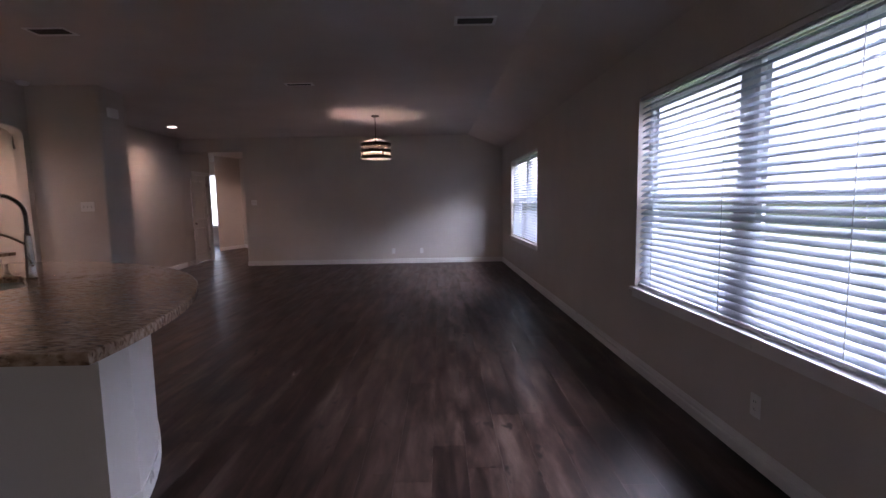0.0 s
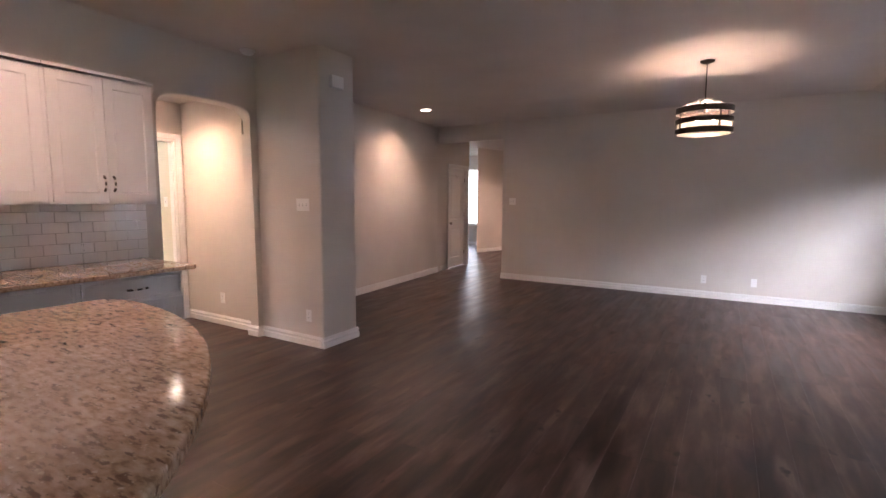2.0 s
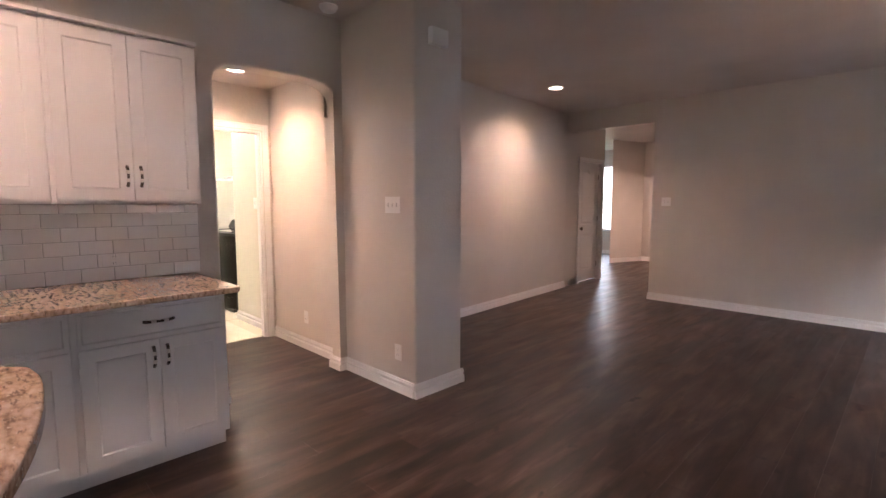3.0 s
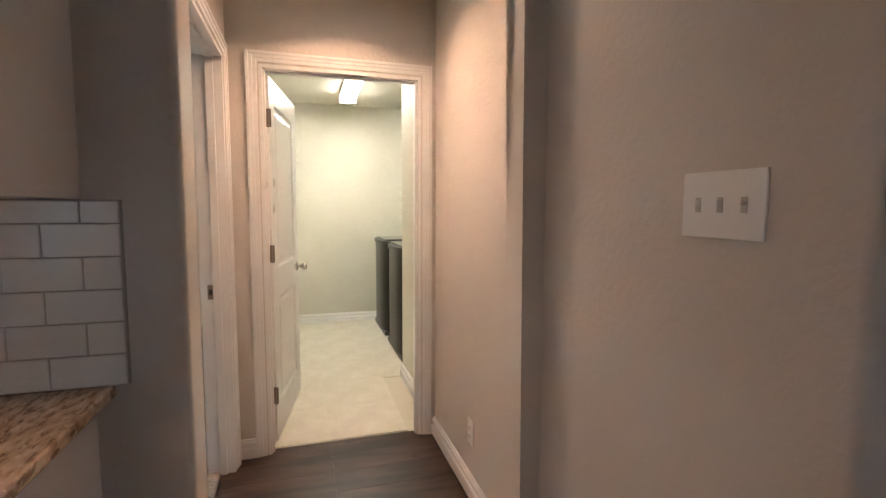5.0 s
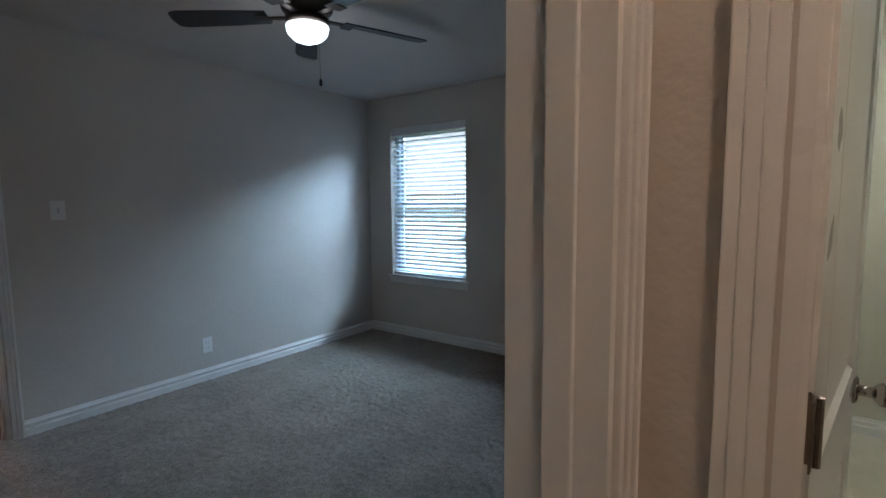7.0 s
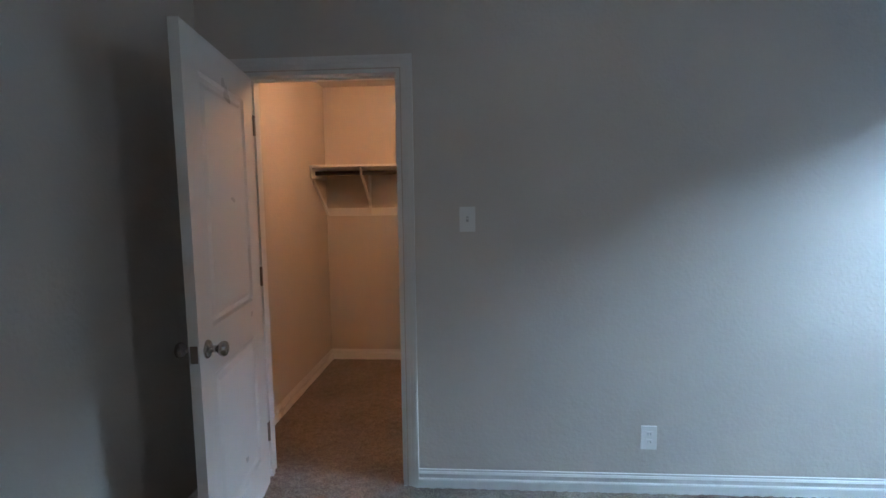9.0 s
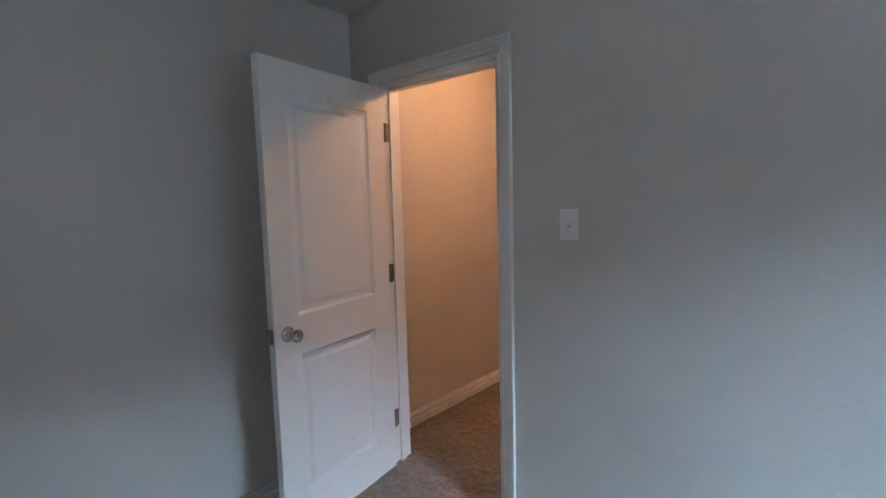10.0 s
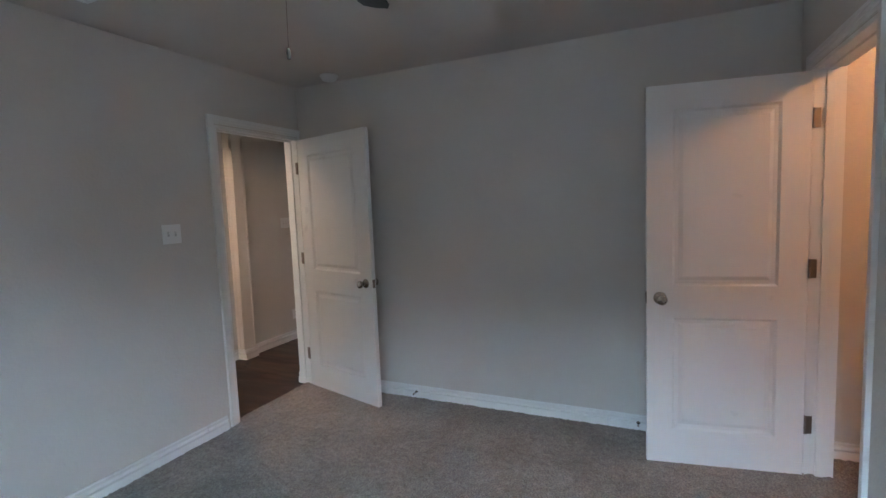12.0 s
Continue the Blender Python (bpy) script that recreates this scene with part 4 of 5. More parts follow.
def faucet():
    ob = thing("faucet", pose(-1.885, 2.685, 0.914, 0, 0, 228), "tall spring-neck pull-down faucet in brushed nickel", "faucet")
    bm = bmesh.new()
    lathe(bm, ((0.0, 0.0), (0.030, 0.0), (0.030, 0.006), (0.027, 0.012), (0.0255, 0.06), (0.021, 0.16), (0.0175, 0.25), (0.016, 0.265), (0.0, 0.266)), 24)
    part("body", bm, NICKEL, ob, smooth=True)
    rise, reach, top = 0.262, 0.225, 0.375
    arc = [(0.0, 0.0, rise + 0.02 * i) for i in range(5)]
    for i in range(1, 26):
        s = math.pi * i / 25
        arc.append((reach / 2 - reach / 2 * math.cos(s), 0.0, top - 0.01 + 0.125 * math.sin(s)))
    arc += [(reach, 0.0, top - 0.02 * i) for i in range(2, 5)]
    bm = bmesh.new()
    tube(bm, arc, 0.0085, 8)
    part("hose", bm, BLACK, ob, smooth=True)
    # the spring winds round the hose
    pts = [Vector(p) for p in arc]
    lens = [0.0]
    for p, q in zip(pts, pts[1:]):
        lens.append(lens[-1] + (q - p).length)
    bm = bmesh.new()
    coil, turns = [], 46
    for i in range(turns * 10):
        s = lens[-1] * i / (turns * 10 - 1)
        k = max(j for j in range(len(lens)) if lens[j] <= s + 1e-9)
        k = min(k, len(pts) - 2)
        d = (pts[k + 1] - pts[k]).normalized()
        p = pts[k] + d * (s - lens[k])
        side = Vector((0, 1, 0))
        nrm = d.cross(side)
        an = 2 * math.pi * i / 10
        coil.append(p + 0.0125 * (math.cos(an) * side + math.sin(an) * nrm))
    tube(bm, coil, 0.0029, 5)
    part("spring", bm, COIL, ob, "dark coiled spring", smooth=True)
    bm = bmesh.new()
    lathe(bm, ((0.0, 0.145), (0.020, 0.145), (0.0215, 0.155), (0.019, 0.20), (0.0165, 0.27), (0.0145, 0.285), (0.0, 0.286)), 20, Matrix.Translation((reach, 0, 0)))
    part("spray_head", bm, NICKEL, ob, smooth=True)
    bm = bmesh.new()
    arm = [(0.012 + (reach - 0.02) * f, 0.0, 0.19 + 0.085 * math.sin(math.pi * (0.04 + 0.62 * f))) for f in (i / 14 for i in range(15))]
    tube(bm, arm, 0.0065, 8)
    lathe(bm, ((0.0225, -0.008), (0.0245, -0.006), (0.0245, 0.006), (0.0225, 0.008), (0.0225, -0.008)), 18, Matrix.Translation((reach, 0, arm[-1][2])))
    part("support_arm", bm, NICKEL, ob, smooth=True)
    bm = bmesh.new()
    lathe(bm, ((0.0, 0.0), (0.012, 0.0), (0.012, 0.03), (0.010, 0.036), (0.0, 0.036)), 14, Matrix.Translation((0, 0.02, 0.085)) @ Matrix.Rotation(radians(-90), 4, "X"))
    tube(bm, ((0, 0.05, 0.085), (0.01, 0.065, 0.115), (0.02, 0.075, 0.15)), 0.0045, 8)
    part("handle", bm, NICKEL, ob, smooth=True)


faucet()


def soap_hole():
    bm = bmesh.new()
    lathe(bm, ((0.0, 0.0), (0.022, 0.0), (0.022, 0.004), (0.012, 0.008), (0.010, 0.05), (0.012, 0.055), (0.012, 0.062), (0.0, 0.064)), 18, Matrix.Translation((-2.22, 2.885, 0.914)))
    tagged(part("soap_dispenser", bm, STEEL, smooth=True), "short brushed steel soap pump beside the sink", "soap dispenser")


soap_hole()


# ---- wall plates ----
def plate(name, m, w, h, kind, label):
    """A wall plate in its own xz plane, facing -y; kind: toggles (a number) or 'outlet' or 'blank'."""
    ob = thing(name, m, label, "switch" if isinstance(kind, int) else "outlet")
    bm = bmesh.new()
    bx(bm, -w / 2, w / 2, -0.006, 0, -h / 2, h / 2)
    part("cover", bm, PLASTIC, ob, "", 0.0022)
    if isinstance(kind, int):
        for i in range(kind):
            x = (i - (kind - 1) / 2) * 0.046
            bm = bmesh.new()
            bx(bm, x - 0.0055, x + 0.0055, -0.0075, -0.006, -0.013, 0.013)
            part("slot", bm, shader("toggle_slot", (0.5, 0.49, 0.47), 0.4)[0], ob)
            bm = bmesh.new()
            t = bx(bm, x - 0.004, x + 0.004, -0.018, -0.007, 0.0, 0.008)
            part("toggle", bm, PLASTIC, ob, "", 0.001)
    elif kind == "outlet":
        for z in (-0.02, 0.02):
            bm = bmesh.new()
            bx(bm, -0.016, 0.016, -0.0078, -0.006, z - 0.014, z + 0.014)
            part("receptacle", bm, PLASTIC, ob, "", 0.001)
            for x in (-0.006, 0.006):
                boxed("slot", SLOT, ob, x - 0.001, x + 0.001, -0.0086, -0.0078, z - 0.003, z + 0.006)
    return ob


FACE = {"-y": 0, "+x": 90, "+y": 180, "-x": -90}


def on(face, x, y, z):
    return pose(x, y, z, 0, 0, FACE[face])


plate("light_switch", on("-y", -3.645, 5.56, 1.338), 0.165, 0.115, 3, "white triple toggle switch plate on the stub wall")
plate("outlet", on("-y", -3.60, 5.56, 0.29), 0.07, 0.115, "outlet", "white outlet low on the stub wall")
plate("light_switch", on("-y", -3.475, Y_N, 1.37), 0.12, 0.115, 2, "white double switch plate at the hall corner")
plate("outlet", on("-y", -0.49, Y_N, 0.27), 0.07, 0.115, "outlet", "white outlet low on the long wall")
plate("outlet", on("-y", 0.12, Y_N, 0.27), 0.07, 0.115, "blank", "white cable plate low on the long wall")
skewed(plate("outlet", on("-x", X_E, 2.12, 0.30), 0.07, 0.115, "outlet", "white outlet below the large window"))
plate("light_switch", on("+y", -5.955, 1.07, 1.345), 0.075, 0.118, 1, "white single toggle switch beside the closet")
plate("outlet", on("+y", -6.82, 1.07, 0.285), 0.075, 0.118, "outlet", "white outlet low on the bedroom wall")
plate("light_switch", on("-y", -5.86, 4.405, 1.35), 0.12, 0.115, 2, "white double switch plate beside the bedroom door")
plate("outlet", on("+x", -8.652, 3.05, 0.30), 0.07, 0.115, "outlet", "white outlet on the window wall")
plate("light_switch", on("-y", -6.02, 5.61, 1.35), 0.075, 0.118, 1, "white toggle switch inside the laundry")
plate("outlet", on("-y", -4.98, 5.60, 0.30), 0.07, 0.115, "outlet", "white outlet low in the vestibule")
plate("outlet", on("+x", X_K + 0.009, 4.02, 1.03), 0.115, 0.07, "outlet", "white outlet set sideways in the tiles")


# ---- ceiling fixtures ----
VENT = metal("vent_metal", (0.10, 0.095, 0.09), 0.5)


def vent(m, w, d, label):
    ob = thing("ceiling_vent", m, label, "vent")
    bm = bmesh.new()
    for a in ((-w / 2, w / 2, -d / 2, -d / 2 + 0.025), (-w / 2, w / 2, d / 2 - 0.025, d / 2), (-w / 2, -w / 2 + 0.025, -d / 2 + 0.025, d / 2 - 0.025), (w / 2 - 0.025, w / 2, -d / 2 + 0.025, d / 2 - 0.025)):
        bx(bm, *a, -0.008, 0)
    part("grille_frame", bm, TRIM, ob)
    boxed("backing", SLOT, ob, -w / 2 + 0.025, w / 2 - 0.025, -d / 2 + 0.025, d / 2 - 0.025, -0.002, 0)
    n = int((d - 0.05) / 0.022)
    for i in range(n):
        y = -d / 2 + 0.03 + i * 0.022
        bm = bmesh.new()
        q = [bm.verts.new(p) for p in ((-w / 2 + 0.025, y, -0.003), (w / 2 - 0.025, y, -0.003), (w / 2 - 0.025, y + 0.003, -0.011), (-w / 2 + 0.025, y + 0.003, -0.011),
                                       (-w / 2 + 0.025, y + 0.002, -0.0025), (w / 2 - 0.025, y + 0.002, -0.0025), (w / 2 - 0.025, y + 0.005, -0.0105), (-w / 2 + 0.025, y + 0.005, -0.0105))]
        for f in ((0, 1, 2, 3), (7, 6, 5, 4), (0, 4, 5, 1), (1, 5, 6, 2), (2, 6, 7, 3), (3, 7, 4, 0)):
            bm.faces.new([q[k] for k in f])
        part("slat", bm, VENT, ob)
    return ob


vent(pose(-2.55, 3.86, HIGH), 0.33, 0.18, "white metal ceiling air vent over the kitchen")
vent(pose(0.85, 3.78, HIGH), 0.33, 0.18, "white metal ceiling air vent by the windows")
vent(pose(-1.10, 5.68, HIGH), 0.33, 0.12, "white metal ceiling air vent in the living room")
vent(pose(-6.47, 4.03, LOW), 0.20, 0.18, "white metal ceiling air vent in the bedroom")


def smoke_alarm(m, label):
    ob = thing("smoke_alarm", m, label, "smoke alarm")
    bm = bmesh.new()
    lathe(bm, ((0.0, -0.040), (0.035, -0.040), (0.050, -0.034), (0.058, -0.020), (0.060, -0.012), (0.066, -0.010), (0.066, 0.0), (0.0, 0.0)), 28)
    part("body", bm, PLASTIC, ob, smooth=True)
    bm = bmesh.new()
    lathe(bm, ((0.0, -0.043), (0.012, -0.043), (0.013, -0.040), (0.0, -0.040)), 14)
    part("button", bm, PLASTIC, ob)


smoke_alarm(pose(-4.10, 5.36, HIGH), "white round smoke alarm on the kitchen ceiling")
smoke_alarm(pose(-4.84, 3.95, LOW), "white round smoke alarm on the bedroom ceiling")


def sensor():
    ob = thing("door_chime", pose(-3.415, 5.76, 2.45, 0, 0, 90), "white plastic chime box high on the stub wall", "chime")
    boxed("cover", PLASTIC, ob, -0.075, 0.075, -0.045, 0, -0.05, 0.06, bevel=0.006)


sensor()


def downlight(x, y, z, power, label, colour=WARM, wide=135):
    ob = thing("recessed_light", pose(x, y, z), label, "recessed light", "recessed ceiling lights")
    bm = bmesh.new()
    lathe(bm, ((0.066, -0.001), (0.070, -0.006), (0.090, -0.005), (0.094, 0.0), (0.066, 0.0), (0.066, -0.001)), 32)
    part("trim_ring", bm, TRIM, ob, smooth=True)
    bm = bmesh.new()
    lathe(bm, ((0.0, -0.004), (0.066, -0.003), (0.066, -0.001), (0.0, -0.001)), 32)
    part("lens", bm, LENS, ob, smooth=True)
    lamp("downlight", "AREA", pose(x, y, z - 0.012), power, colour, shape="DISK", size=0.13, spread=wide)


downlight(-4.25, 8.59, HIGH, LAMP_LIVING, "white recessed ceiling light near the hall, switched on")
downlight(-3.09, 3.39, HIGH, LAMP_KITCHEN, "white recessed ceiling light over the kitchen, switched on", WARM, 150)
downlight(-5.10, 5.09, 2.45, LAMP_VESTIBULE, "white recessed ceiling light in the vestibule, switched on", (1.0, 0.64, 0.42))
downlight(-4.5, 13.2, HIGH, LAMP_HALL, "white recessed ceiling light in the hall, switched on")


def pendant():
    ob = thing("pendant_light", pose(-0.50, 7.82, HIGH), "round pendant lamp with dark rustic bands, switched on", "pendant lamp")
    bm = bmesh.new()
    lathe(bm, ((0.0, -0.028), (0.03, -0.026), (0.062, -0.012), (0.066, 0.0), (0.0, 0.0)), 28)
    part("canopy", bm, BRONZE, ob, smooth=True)
    bm = bmesh.new()
    tube(bm, ((0, 0, -0.025), (0, 0, -0.36)), 0.006, 8)
    part("stem", bm, BRONZE, ob, smooth=True)
    bm = bmesh.new()
    lathe(bm, ((0.0, -0.385), (0.065, -0.385), (0.070, -0.375), (0.065, -0.362), (0.0, -0.355)), 24)
    part("collar", bm, SILVER, ob, smooth=True)
    for k in range(6):
        an = radians(60 * k + 20)
        bm = bmesh.new()
        tube(bm, ((0.06 * math.cos(an), 0.06 * math.sin(an), -0.375), (0.15 * math.cos(an), 0.15 * math.sin(an), -0.405), (0.246 * math.cos(an), 0.246 * math.sin(an), -0.455)), 0.006, 6)
        part("strap", bm, SILVER, ob, smooth=True)
    for z0, z1 in ((-0.50, -0.445), (-0.60, -0.552), (-0.70, -0.648)):
        bm = bmesh.new()
        lathe(bm, ((0.246, z0), (0.254, z0), (0.254, z1), (0.246, z1), (0.246, z0)), 48)
        smart(part("band", bm, BAND, ob, "dark rustic metal-bound band"))
    for k in range(4):
        an = radians(90 * k + 35)
        m = Matrix.Rotation(an, 4, "Z")
        bm = bmesh.new()
        bx(bm, 0.238, 0.2455, -0.009, 0.009, -0.698, -0.447)
        bm.transform(m)
        part("upright", bm, BRONZE, ob)
    bm = bmesh.new()
    lathe(bm, ((0.233, -0.694), (0.2365, -0.694), (0.2365, -0.600), (0.233, -0.600), (0.233, -0.694)), 40)
    part("inner_shade", bm, FROST, ob, "frosted inner drum", smooth=True)
    bm = bmesh.new()
    lathe(bm, ((0.0, -0.706), (0.10, -0.705), (0.235, -0.700), (0.235, -0.696), (0.0, -0.699)), 40)
    part("diffuser", bm, FROST, ob, "frosted glass disc", smooth=True)
    bm = bmesh.new()
    tube(bm, ((0, 0, -0.38), (0, 0, -0.50)), 0.010, 8)
    part("lamp_stem", bm, BRONZE, ob)
    for k in range(3):
        an = radians(120 * k)
        bm = bmesh.new()
        lathe(bm, ((0.0, -0.055), (0.018, -0.05), (0.028, -0.03), (0.028, -0.012), (0.015, 0.02), (0.012, 0.04), (0.0, 0.04)), 14, Matrix.Translation((0.09 * math.cos(an), 0.09 * math.sin(an), -0.575)))
        part("bulb", bm, BULB, ob, "glowing warm bulb", smooth=True)
    lamp("pendant_bulb", "POINT", pose(-0.50, 7.82, HIGH - 0.625), LAMP_PENDANT, WARM, radius=0.05)


pendant()


# ---- laundry ----
def tube_light():
    ob = thing("ceiling_tube_light", pose(-7.40, 5.34, 2.47), "long white fluorescent ceiling light, switched on", "ceiling light")
    boxed("base", TRIM, ob, -0.62, 0.62, -0.085, 0.085, -0.028, 0, bevel=0.004)
    bm = bmesh.new()
    ring = [(0.078 * math.cos(s), -0.03 - 0.055 * math.sin(s)) for s in (math.pi * i / 10 for i in range(11))]
    ends = [[bm.verts.new((x, y, z)) for y, z in ring] for x in (-0.60, 0.60)]
    for i in range(len(ring)):
        j = (i + 1) % len(ring)
        bm.faces.new((ends[0][i], ends[0][j], ends[1][j], ends[1][i]))
    bm.faces.new(ends[0])
    bm.faces.new(ends[1][::-1])
    smart(part("diffuser", bm, TUBE, ob), 40)
    for x in (-0.612, 0.600):
        boxed("end_cap", TRIM, ob, x, x + 0.012, -0.085, 0.085, -0.088, -0.029, bevel=0.003)
    lamp("tube", "AREA", pose(-7.40, 5.34, 2.365), LAMP_LAUNDRY, NEUTRAL, size=1.15, size_y=0.12)


tube_light()


def washer(x0, label):
    ob = thing("washing_machine", pose(x0, 5.635, 0), label, "washing machine", "laundry machines")
    w, d, h = 0.72, 0.725, 0.95
    bm = bmesh.new()
    bow = [(w * f, 0.055 * abs(2 * f - 1) ** 3) for f in (i / 18 for i in range(19))]
    prism(bm, [(x, y + 0.012) for x, y in bow] + [(w, d), (0, d)], 0.05, h)
    smart(part("body", bm, WASHER, ob, "graphite metal body"), 30)
    boxed("plinth", GRAPHITE, ob, 0.02, w - 0.02, 0.03, d, 0.0, 0.05)
    bm = bmesh.new()
    prism(bm, bow + [(w, d), (0, d)], h + 0.001, h + 0.035)
    rim = [e for e in bm.edges if all(p.co.z > h + 0.03 for p in e.verts)]
    bmesh.ops.bevel(bm, geom=rim, offset=0.010, segments=3, affect="EDGES", profile=0.5)
    smart(part("top_panel", bm, GRAPHITE, ob), 30)
    bm = bmesh.new()
    prism(bm, [(x * 0.985 + 0.005, y + 0.018) for x, y in bow] + [(w - 0.006, 0.2), (0.006, 0.2)], h - 0.018, h + 0.0005)
    part("trim_band", bm, NICKEL, ob, "thin bright trim under the top")
    boxed("lid", LID, ob, 0.07, w - 0.07, 0.05, d - 0.17, h + 0.036, h + 0.050, label="dark glass lid", bevel=0.006)
    bm = bmesh.new()
    v8 = [bm.verts.new(p) for p in ((0.02, d - 0.15, h + 0.036), (w - 0.02, d - 0.15, h + 0.036), (w - 0.02, d, h + 0.036), (0.02, d, h + 0.036),
                                    (0.02, d - 0.08, h + 0.15), (w - 0.02, d - 0.08, h + 0.15), (w - 0.02, d, h + 0.16), (0.02, d, h + 0.16))]
    for f in ((3, 2, 1, 0), (4, 5, 6, 7), (0, 1, 5, 4), (1, 2, 6, 5), (2, 3, 7, 6), (3, 0, 4, 7)):
        bm.faces.new([v8[i] for i in f])
    part("control_panel", bm, GRAPHITE, ob, "", 0.008)
    bm = bmesh.new()
    lathe(bm, ((0.0, 0.0), (0.035, 0.0), (0.033, 0.03), (0.0, 0.032)), 20, Matrix.Translation((w / 2, d - 0.118, h + 0.09)) @ Matrix.Rotation(radians(60), 4, "X"))
    part("dial", bm, NICKEL, ob, smooth=True)


washer(-8.46, "dark graphite top-loading washer against the laundry wall")
washer(-7.60, "dark graphite dryer beside the washer")


def laundry_shelf():
    ob = thing("wire_shelf", pose(-8.55, 6.5, 1.72), "white wire shelf above the laundry machines", "shelf")
    for i in range(13):
        bm = bmesh.new()
        tube(bm, ((0.02, -0.02 - i * 0.03, 0), (1.93, -0.02 - i * 0.03, 0)), 0.0025, 6)
        part("wire", bm, TRIM, ob)
    for z in (0.0, -0.03):
        bm = bmesh.new()
        tube(bm, ((0.0, -0.40, z), (1.945, -0.40, z)), 0.004, 6)
        part("front_wire", bm, TRIM, ob)
    boxed("side_rail", TRIM, ob, 0.0, 0.012, -0.41, 0.0, -0.035, 0.006)
    boxed("side_rail", TRIM, ob, 1.938, 1.95, -0.41, 0.0, -0.035, 0.006)


laundry_shelf()


# ---- bedroom ----
def ceiling_fan():
    ob = thing("ceiling_fan", pose(-6.605, 2.665, LOW + 0.03), "dark five-blade ceiling fan with a glowing globe", "ceiling fan")
    bm = bmesh.new()
    lathe(bm, ((0.0, -0.205), (0.085, -0.203), (0.105, -0.19), (0.11, -0.17), (0.075, -0.155), (0.075, -0.145), (0.125, -0.13), (0.135, -0.09), (0.125, -0.045), (0.095, -0.0461), (0.085, -0.046), (0.0, -0.046)), 32)
    part("motor_housing", bm, BRONZE, ob, "dark bronze motor housing", smooth=True)
    bm = bmesh.new()
    lathe(bm, ((0.0, -0.286), (0.035, -0.283), (0.072, -0.268), (0.099, -0.241), (0.106, -0.206), (0.0, -0.206)), 28)
    part("globe", bm, FAN_GLASS, ob, "glowing frosted globe", smooth=True)
    for k in range(5):
        m = Matrix.Rotation(radians(72 * k + FAN_TURN), 4, "Z")
        bm = bmesh.new()
        bx(bm, 0.10, 0.21, -0.017, 0.017, -0.165, -0.157)
        bx(bm, 0.19, 0.25, -0.045, 0.045, -0.165, -0.159)
        bm.transform(m)
        arm = part("blade_arm", bm, BRONZE, ob, "", 0.002)
        bm = bmesh.new()
        prism(bm, ((0.20, -0.052), (0.40, -0.062), (0.65, -0.068), (0.685, -0.055), (0.695, 0.0), (0.685, 0.055), (0.65, 0.068), (0.40, 0.062), (0.20, 0.052)), -0.0035, 0.0035)
        bm.transform(m @ Matrix.Translation((0, 0, -0.155)) @ Matrix.Rotation(radians(12), 4, "X"))
        part("blade", bm, BLADE, ob, "dark wooden blade", 0.0015)
    bm = bmesh.new()
    tube(bm, ((0.05, 0.09, -0.20), (0.062, 0.155, -0.25), (0.062, 0.16, -0.50)), 0.0013, 5)
    part("pull_chain", bm, NICKEL, ob)
    bm = bmesh.new()
    lathe(bm, ((0.0, -0.535), (0.006, -0.532), (0.0075, -0.51), (0.004, -0.50), (0.0, -0.499)), 10, Matrix.Translation((0.062, 0.16, 0)))
    part("chain_weight", bm, BLACK, ob)
    lamp("fan_bulb", "POINT", pose(-6.605, 2.665, LOW - 0.36), LAMP_FAN, (0.95, 0.97, 1.0), radius=0.08)


ceiling_fan()


def closet_shelf():
    ob = thing("closet_shelf", pose(X_B, -0.86, 1.72), "white wooden closet shelf with hanging rod", "shelf")
    L = 1.78
    boxed("board", TRIM, ob, -L, -0.001, 0.001, 0.42, 0.0, 0.019, bevel=0.002)
    boxed("cleat", TRIM, ob, -L, -0.02, 0.001, 0.019, -0.40, -0.33, bevel=0.002)
    boxed("end_cleat", TRIM, ob, -0.019, -0.001, 0.02, 0.42, -0.09, -0.001, bevel=0.002)
    bm = bmesh.new()
    tube(bm, ((-0.02, 0.33, -0.045), (-L + 0.02, 0.33, -0.045)), 0.017, 12)
    part("hanging_rod", bm, BLACK, ob, "dark hanging rod", smooth=True)
    for x in (-0.40, -1.2):
        bm = bmesh.new()
        bx(bm, x - 0.010, x + 0.010, 0.02, 0.04, -0.40, -0.001)
        bx(bm, x - 0.010, x + 0.010, 0.04, 0.38, -0.016, -0.001)
        v8 = [bm.verts.new((xx, y, z)) for xx in (x - 0.008, x + 0.008) for y, z in ((0.035, -0.31), (0.035, -0.28), (0.36, -0.012), (0.36, -0.045))]
        for f in ((0, 1, 2, 3), (7, 6, 5, 4), (0, 4, 5, 1), (1, 5, 6, 2), (2, 6, 7, 3), (3, 7, 4, 0)):
            bm.faces.new([v8[i] for i in f])
        part("bracket", bm, TRIM, ob)
    # slanting brace against the end wall
    bm = bmesh.new()
    v8 = [bm.verts.new((xx, y, z)) for xx in (-0.024, -0.006) for y, z in ((0.02, -0.39), (0.02, -0.35), (0.37, -0.09), (0.39, -0.11))]
    for f in ((0, 1, 2, 3), (7, 6, 5, 4), (0, 4, 5, 1), (1, 5, 6, 2), (2, 6, 7, 3), (3, 7, 4, 0)):
        bm.faces.new([v8[i] for i in f])
    part("bracket", bm, TRIM, ob)


closet_shelf()


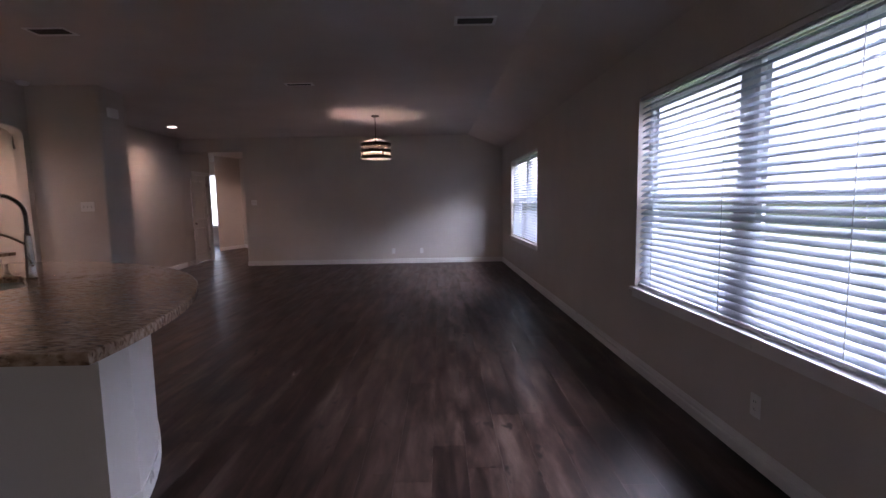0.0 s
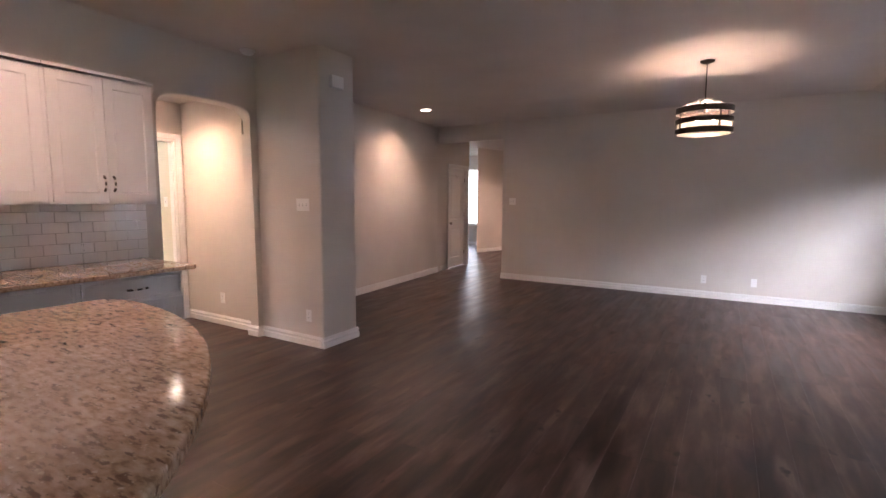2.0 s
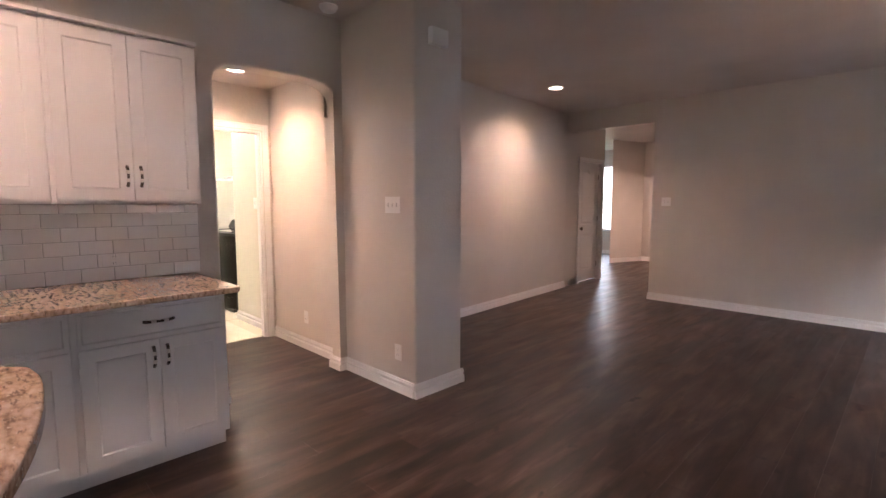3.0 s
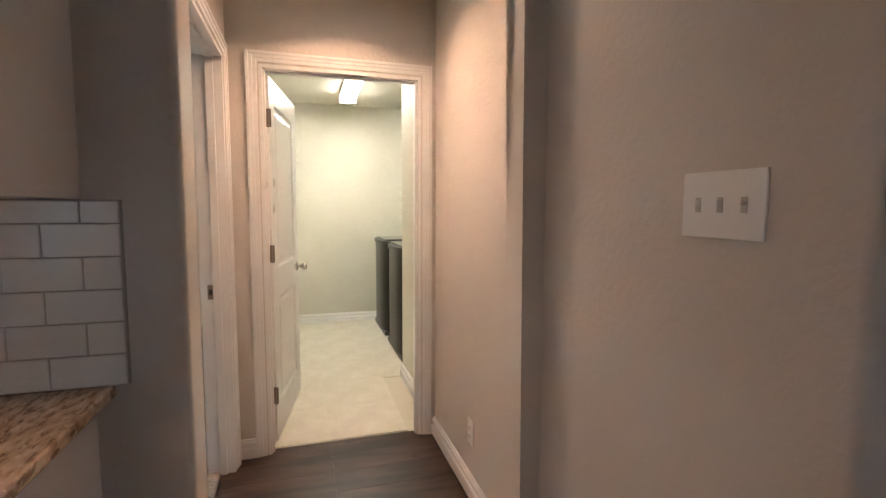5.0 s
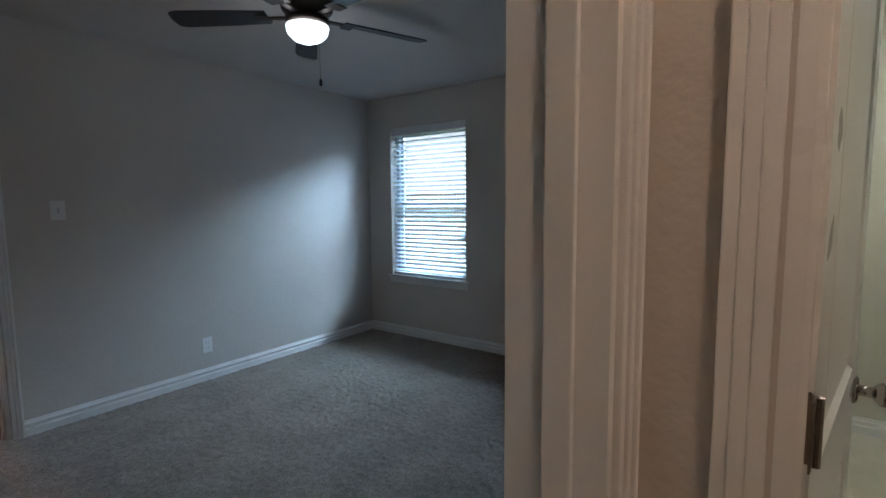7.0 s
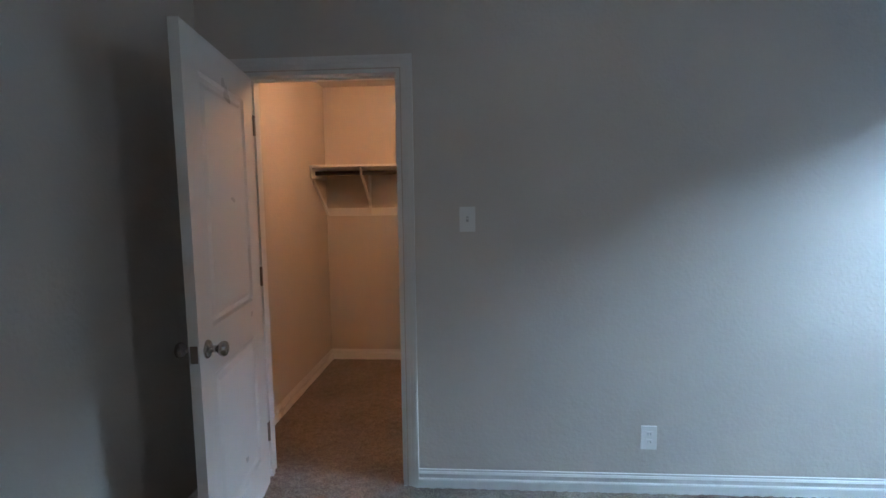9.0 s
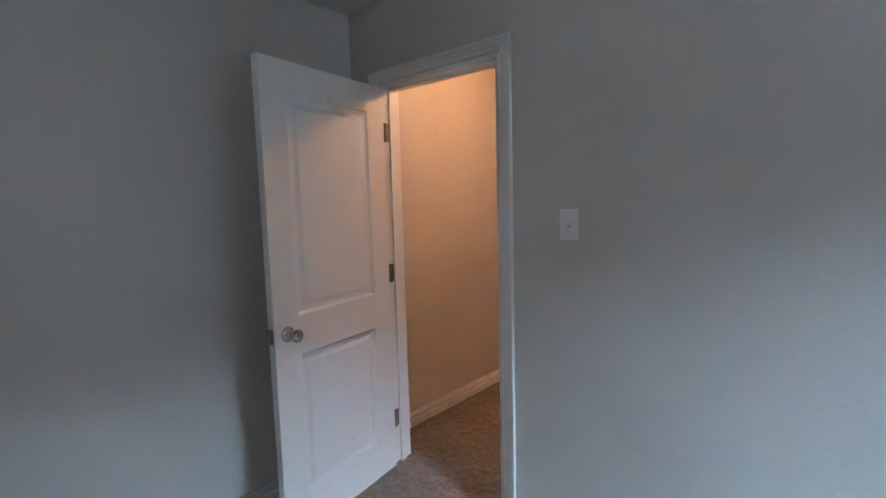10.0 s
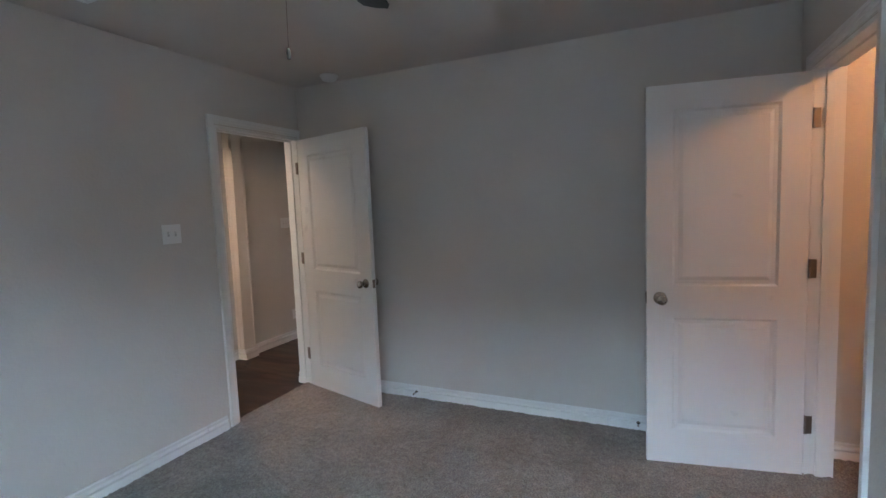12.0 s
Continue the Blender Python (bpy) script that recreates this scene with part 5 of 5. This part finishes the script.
def closet_light():
    ob = thing("closet_light", pose(-5.55, 0.35, LOW), "small warm globe light on the closet ceiling, switched on", "ceiling light")
    bm = bmesh.new()
    lathe(bm, ((0.0, -0.02), (0.06, -0.02), (0.07, 0.0), (0.0, 0.0)), 24)
    part("base", bm, TRIM, ob, smooth=True)
    bm = bmesh.new()
    lathe(bm, ((0.0, -0.125), (0.03, -0.118), (0.05, -0.09), (0.055, -0.065), (0.04, -0.03), (0.03, -0.021), (0.0, -0.021)), 20)
    part("globe", bm, BULB, ob, smooth=True)
    lamp("closet_bulb", "POINT", pose(-5.55, 0.35, LOW - 0.16), LAMP_CLOSET, INCANDESCENT, radius=0.05)


closet_light()


def door_stop(m):
    ob = thing("door_stop", m, "spring door stop screwed into the baseboard", "door stop")
    bm = bmesh.new()
    tube(bm, ((0, 0, 0), (0, -0.07, 0)), 0.006, 10)
    lathe(bm, ((0.0, 0.0), (0.012, 0.0), (0.012, 0.003), (0.0, 0.004)), 14, Matrix.Rotation(radians(90), 4, "X"))
    part("spring", bm, NICKEL, ob, smooth=True)
    bm = bmesh.new()
    tube(bm, ((0, -0.07, 0), (0, -0.082, 0)), 0.008, 10)
    part("tip", bm, PLASTIC, ob)


door_stop(pose(X_B - 0.0165, 3.42, 0.055, 0, 0, -90))
door_stop(pose(X_B - 0.0165, 1.86, 0.055, 0, 0, -90))


# ---- pieces: wall tiles, floor tiles, planks ----
def backsplash():
    """Subway tiles in running bond; each tile is its own piece on a grout bed."""
    bed = structure(boxed("backsplash", GROUT, None, X_K + 0.0005, X_K + 0.005, 1.62, 4.478, 0.915, 1.346), "white glazed subway tile backsplash with grey grout", "backsplash")
    tw, th, gap = 0.1525, 0.0755, 0.0022
    meshes = {}

    def tile_mesh(w, h):
        key = (round(w, 3), round(h, 3))
        if key not in meshes:
            bm = bmesh.new()
            bx(bm, 0, 0.0085, 0, w, 0, h)
            front = [e for e in bm.edges if all(p.co.x > 0.008 for p in e.verts)]
            bmesh.ops.bevel(bm, geom=front, offset=0.002, segments=1, affect="EDGES")
            bmesh.ops.recalc_face_normals(bm, faces=bm.faces)
            me = bpy.data.meshes.new("tile")
            bm.to_mesh(me)
            bm.free()
            me.materials.append(TILE)
            meshes[key] = me
        return meshes[key]

    z, row = 0.916, 0
    while z < 1.345 - 0.01:
        h = min(th, 1.345 - z)
        y = 4.476
        first = True
        while y > 1.64:
            w = tw / 2 if first and row % 2 else tw
            w = min(w, y - 1.62)
            o = new("tile", tile_mesh(w - gap, h - gap))
            o.parent = bed
            o.location = (X_K + 0.0052 + random.uniform(0, 0.0004), y - w, z)
            y -= w
            first = False
        z += th
        row += 1


backsplash()


def laundry_tiles():
    bed = bpy.data.objects["floor_laundry"]
    s, gap = 0.455, 0.0005
    meshes = {}
    x = -5.67
    while x > -8.55:
        w = min(s, x + 8.55)
        y = 4.54
        while y < 6.5:
            d = min(s, 6.5 - y)
            if not (x - w < -5.72 and x - w / 2 > -6.6 and y + d / 2 > 5.62):
                key = (round(w, 3), round(d, 3))
                if key not in meshes:
                    bm = bmesh.new()
                    bx(bm, gap, w, gap, d, 0, 0.006)
                    topv = [e for e in bm.edges if all(p.co.z > 0.005 for p in e.verts)]
                    bmesh.ops.bevel(bm, geom=topv, offset=0.0002, segments=1, affect="EDGES")
                    bmesh.ops.recalc_face_normals(bm, faces=bm.faces)
                    me = bpy.data.meshes.new("tile")
                    bm.to_mesh(me)
                    bm.free()
                    me.materials.append(FLOOR_TILE)
                    meshes[key] = me
                o = new("tile", meshes[key])
                o.parent = bed
                o.location = (x - w, y, 0.0012)
            y += s
        x -= s


laundry_tiles()


def planks():
    """Wood planks laid along y: the nearest are pieces of their own, the rest one joined part."""
    bed = bpy.data.objects["floor"]
    rng = random.Random(7)
    W, L, gap = 0.178, 1.22, 0.0004
    meshes = {}
    rest_v, rest_f = [], []

    def box_parts(w, l):
        c = 0.0003
        lo = [(0, 0, -0.003), (w, 0, -0.003), (w, l, -0.003), (0, l, -0.003)]
        mid = [(x, y, -c) for x, y, _ in lo]
        hi = [(c, c, 0), (w - c, c, 0), (w - c, l - c, 0), (c, l - c, 0)]
        faces = [(8, 9, 10, 11)]
        for k in (0, 4):
            for i in range(4):
                faces.append((k + i, k + (i + 1) % 4, k + 4 + (i + 1) % 4, k + 4 + i))
        return lo + mid + hi, faces

    zones = ((-5.03, 2.24, -3.3, 10.32), (-8.0, -3.665, 10.32, 15.5))
    made = 0
    for zone, (x0, x1, y0, y1) in enumerate(zones):
        x = x0
        while x < x1 - 0.005:
            w = min(W, x1 - x)
            y = y0 - rng.uniform(0, L)
            while y < y1 - 0.005:
                a, b = max(y, y0), min(y + L, y1)
                y += L
                if b - a < 0.02:
                    continue
                cx, cyy = x + w / 2, (a + b) / 2
                if zone == 0 and cx < X_K - 0.3 and cyy < 4.0:
                    continue
                key = (round(w - gap, 3), round(b - a - gap, 2))
                near = zone == 0 and made < 300 and -3.9 < cx and 0.6 < b and a < 9.4
                if near:
                    made += 1
                    if key not in meshes:
                        vs, fs = box_parts(w - gap, b - a - gap)
                        me = bpy.data.meshes.new("plank")
                        me.from_pydata(vs, [], fs)
                        me.materials.append(PLANK)
                        meshes[key] = me
                    o = new("plank", meshes[key])
                    o.parent = bed
                    o.location = (x, a, 0.0)
                else:
                    vs, fs = box_parts(w - gap, b - a - gap)
                    n = len(rest_v)
                    rest_v.extend((x + p, a + q, r) for p, q, r in vs)
                    rest_f.extend(tuple(n + i for i in f) for f in fs)
            x += W
    # vestibule, laid the same way
    x = -5.70
    while x < X_K - 0.02:
        for a, b in ((4.462, 5.0), (5.0, 5.60)):
            w = min(W, X_K - 0.005 - x)
            vs, fs = box_parts(w - gap, b - a - gap)
            n = len(rest_v)
            rest_v.extend((x + p, a + q + 0.0004, r + 0.0005) for p, q, r in vs)
            rest_f.extend(tuple(n + i for i in f) for f in fs)
        x += W
    me = bpy.data.meshes.new("planks")
    me.from_pydata(rest_v, [], rest_f)
    me.materials.append(PLANK)
    o = new("planks", me)
    o.parent = bed
    tagged(o, kind="stuff")


planks()
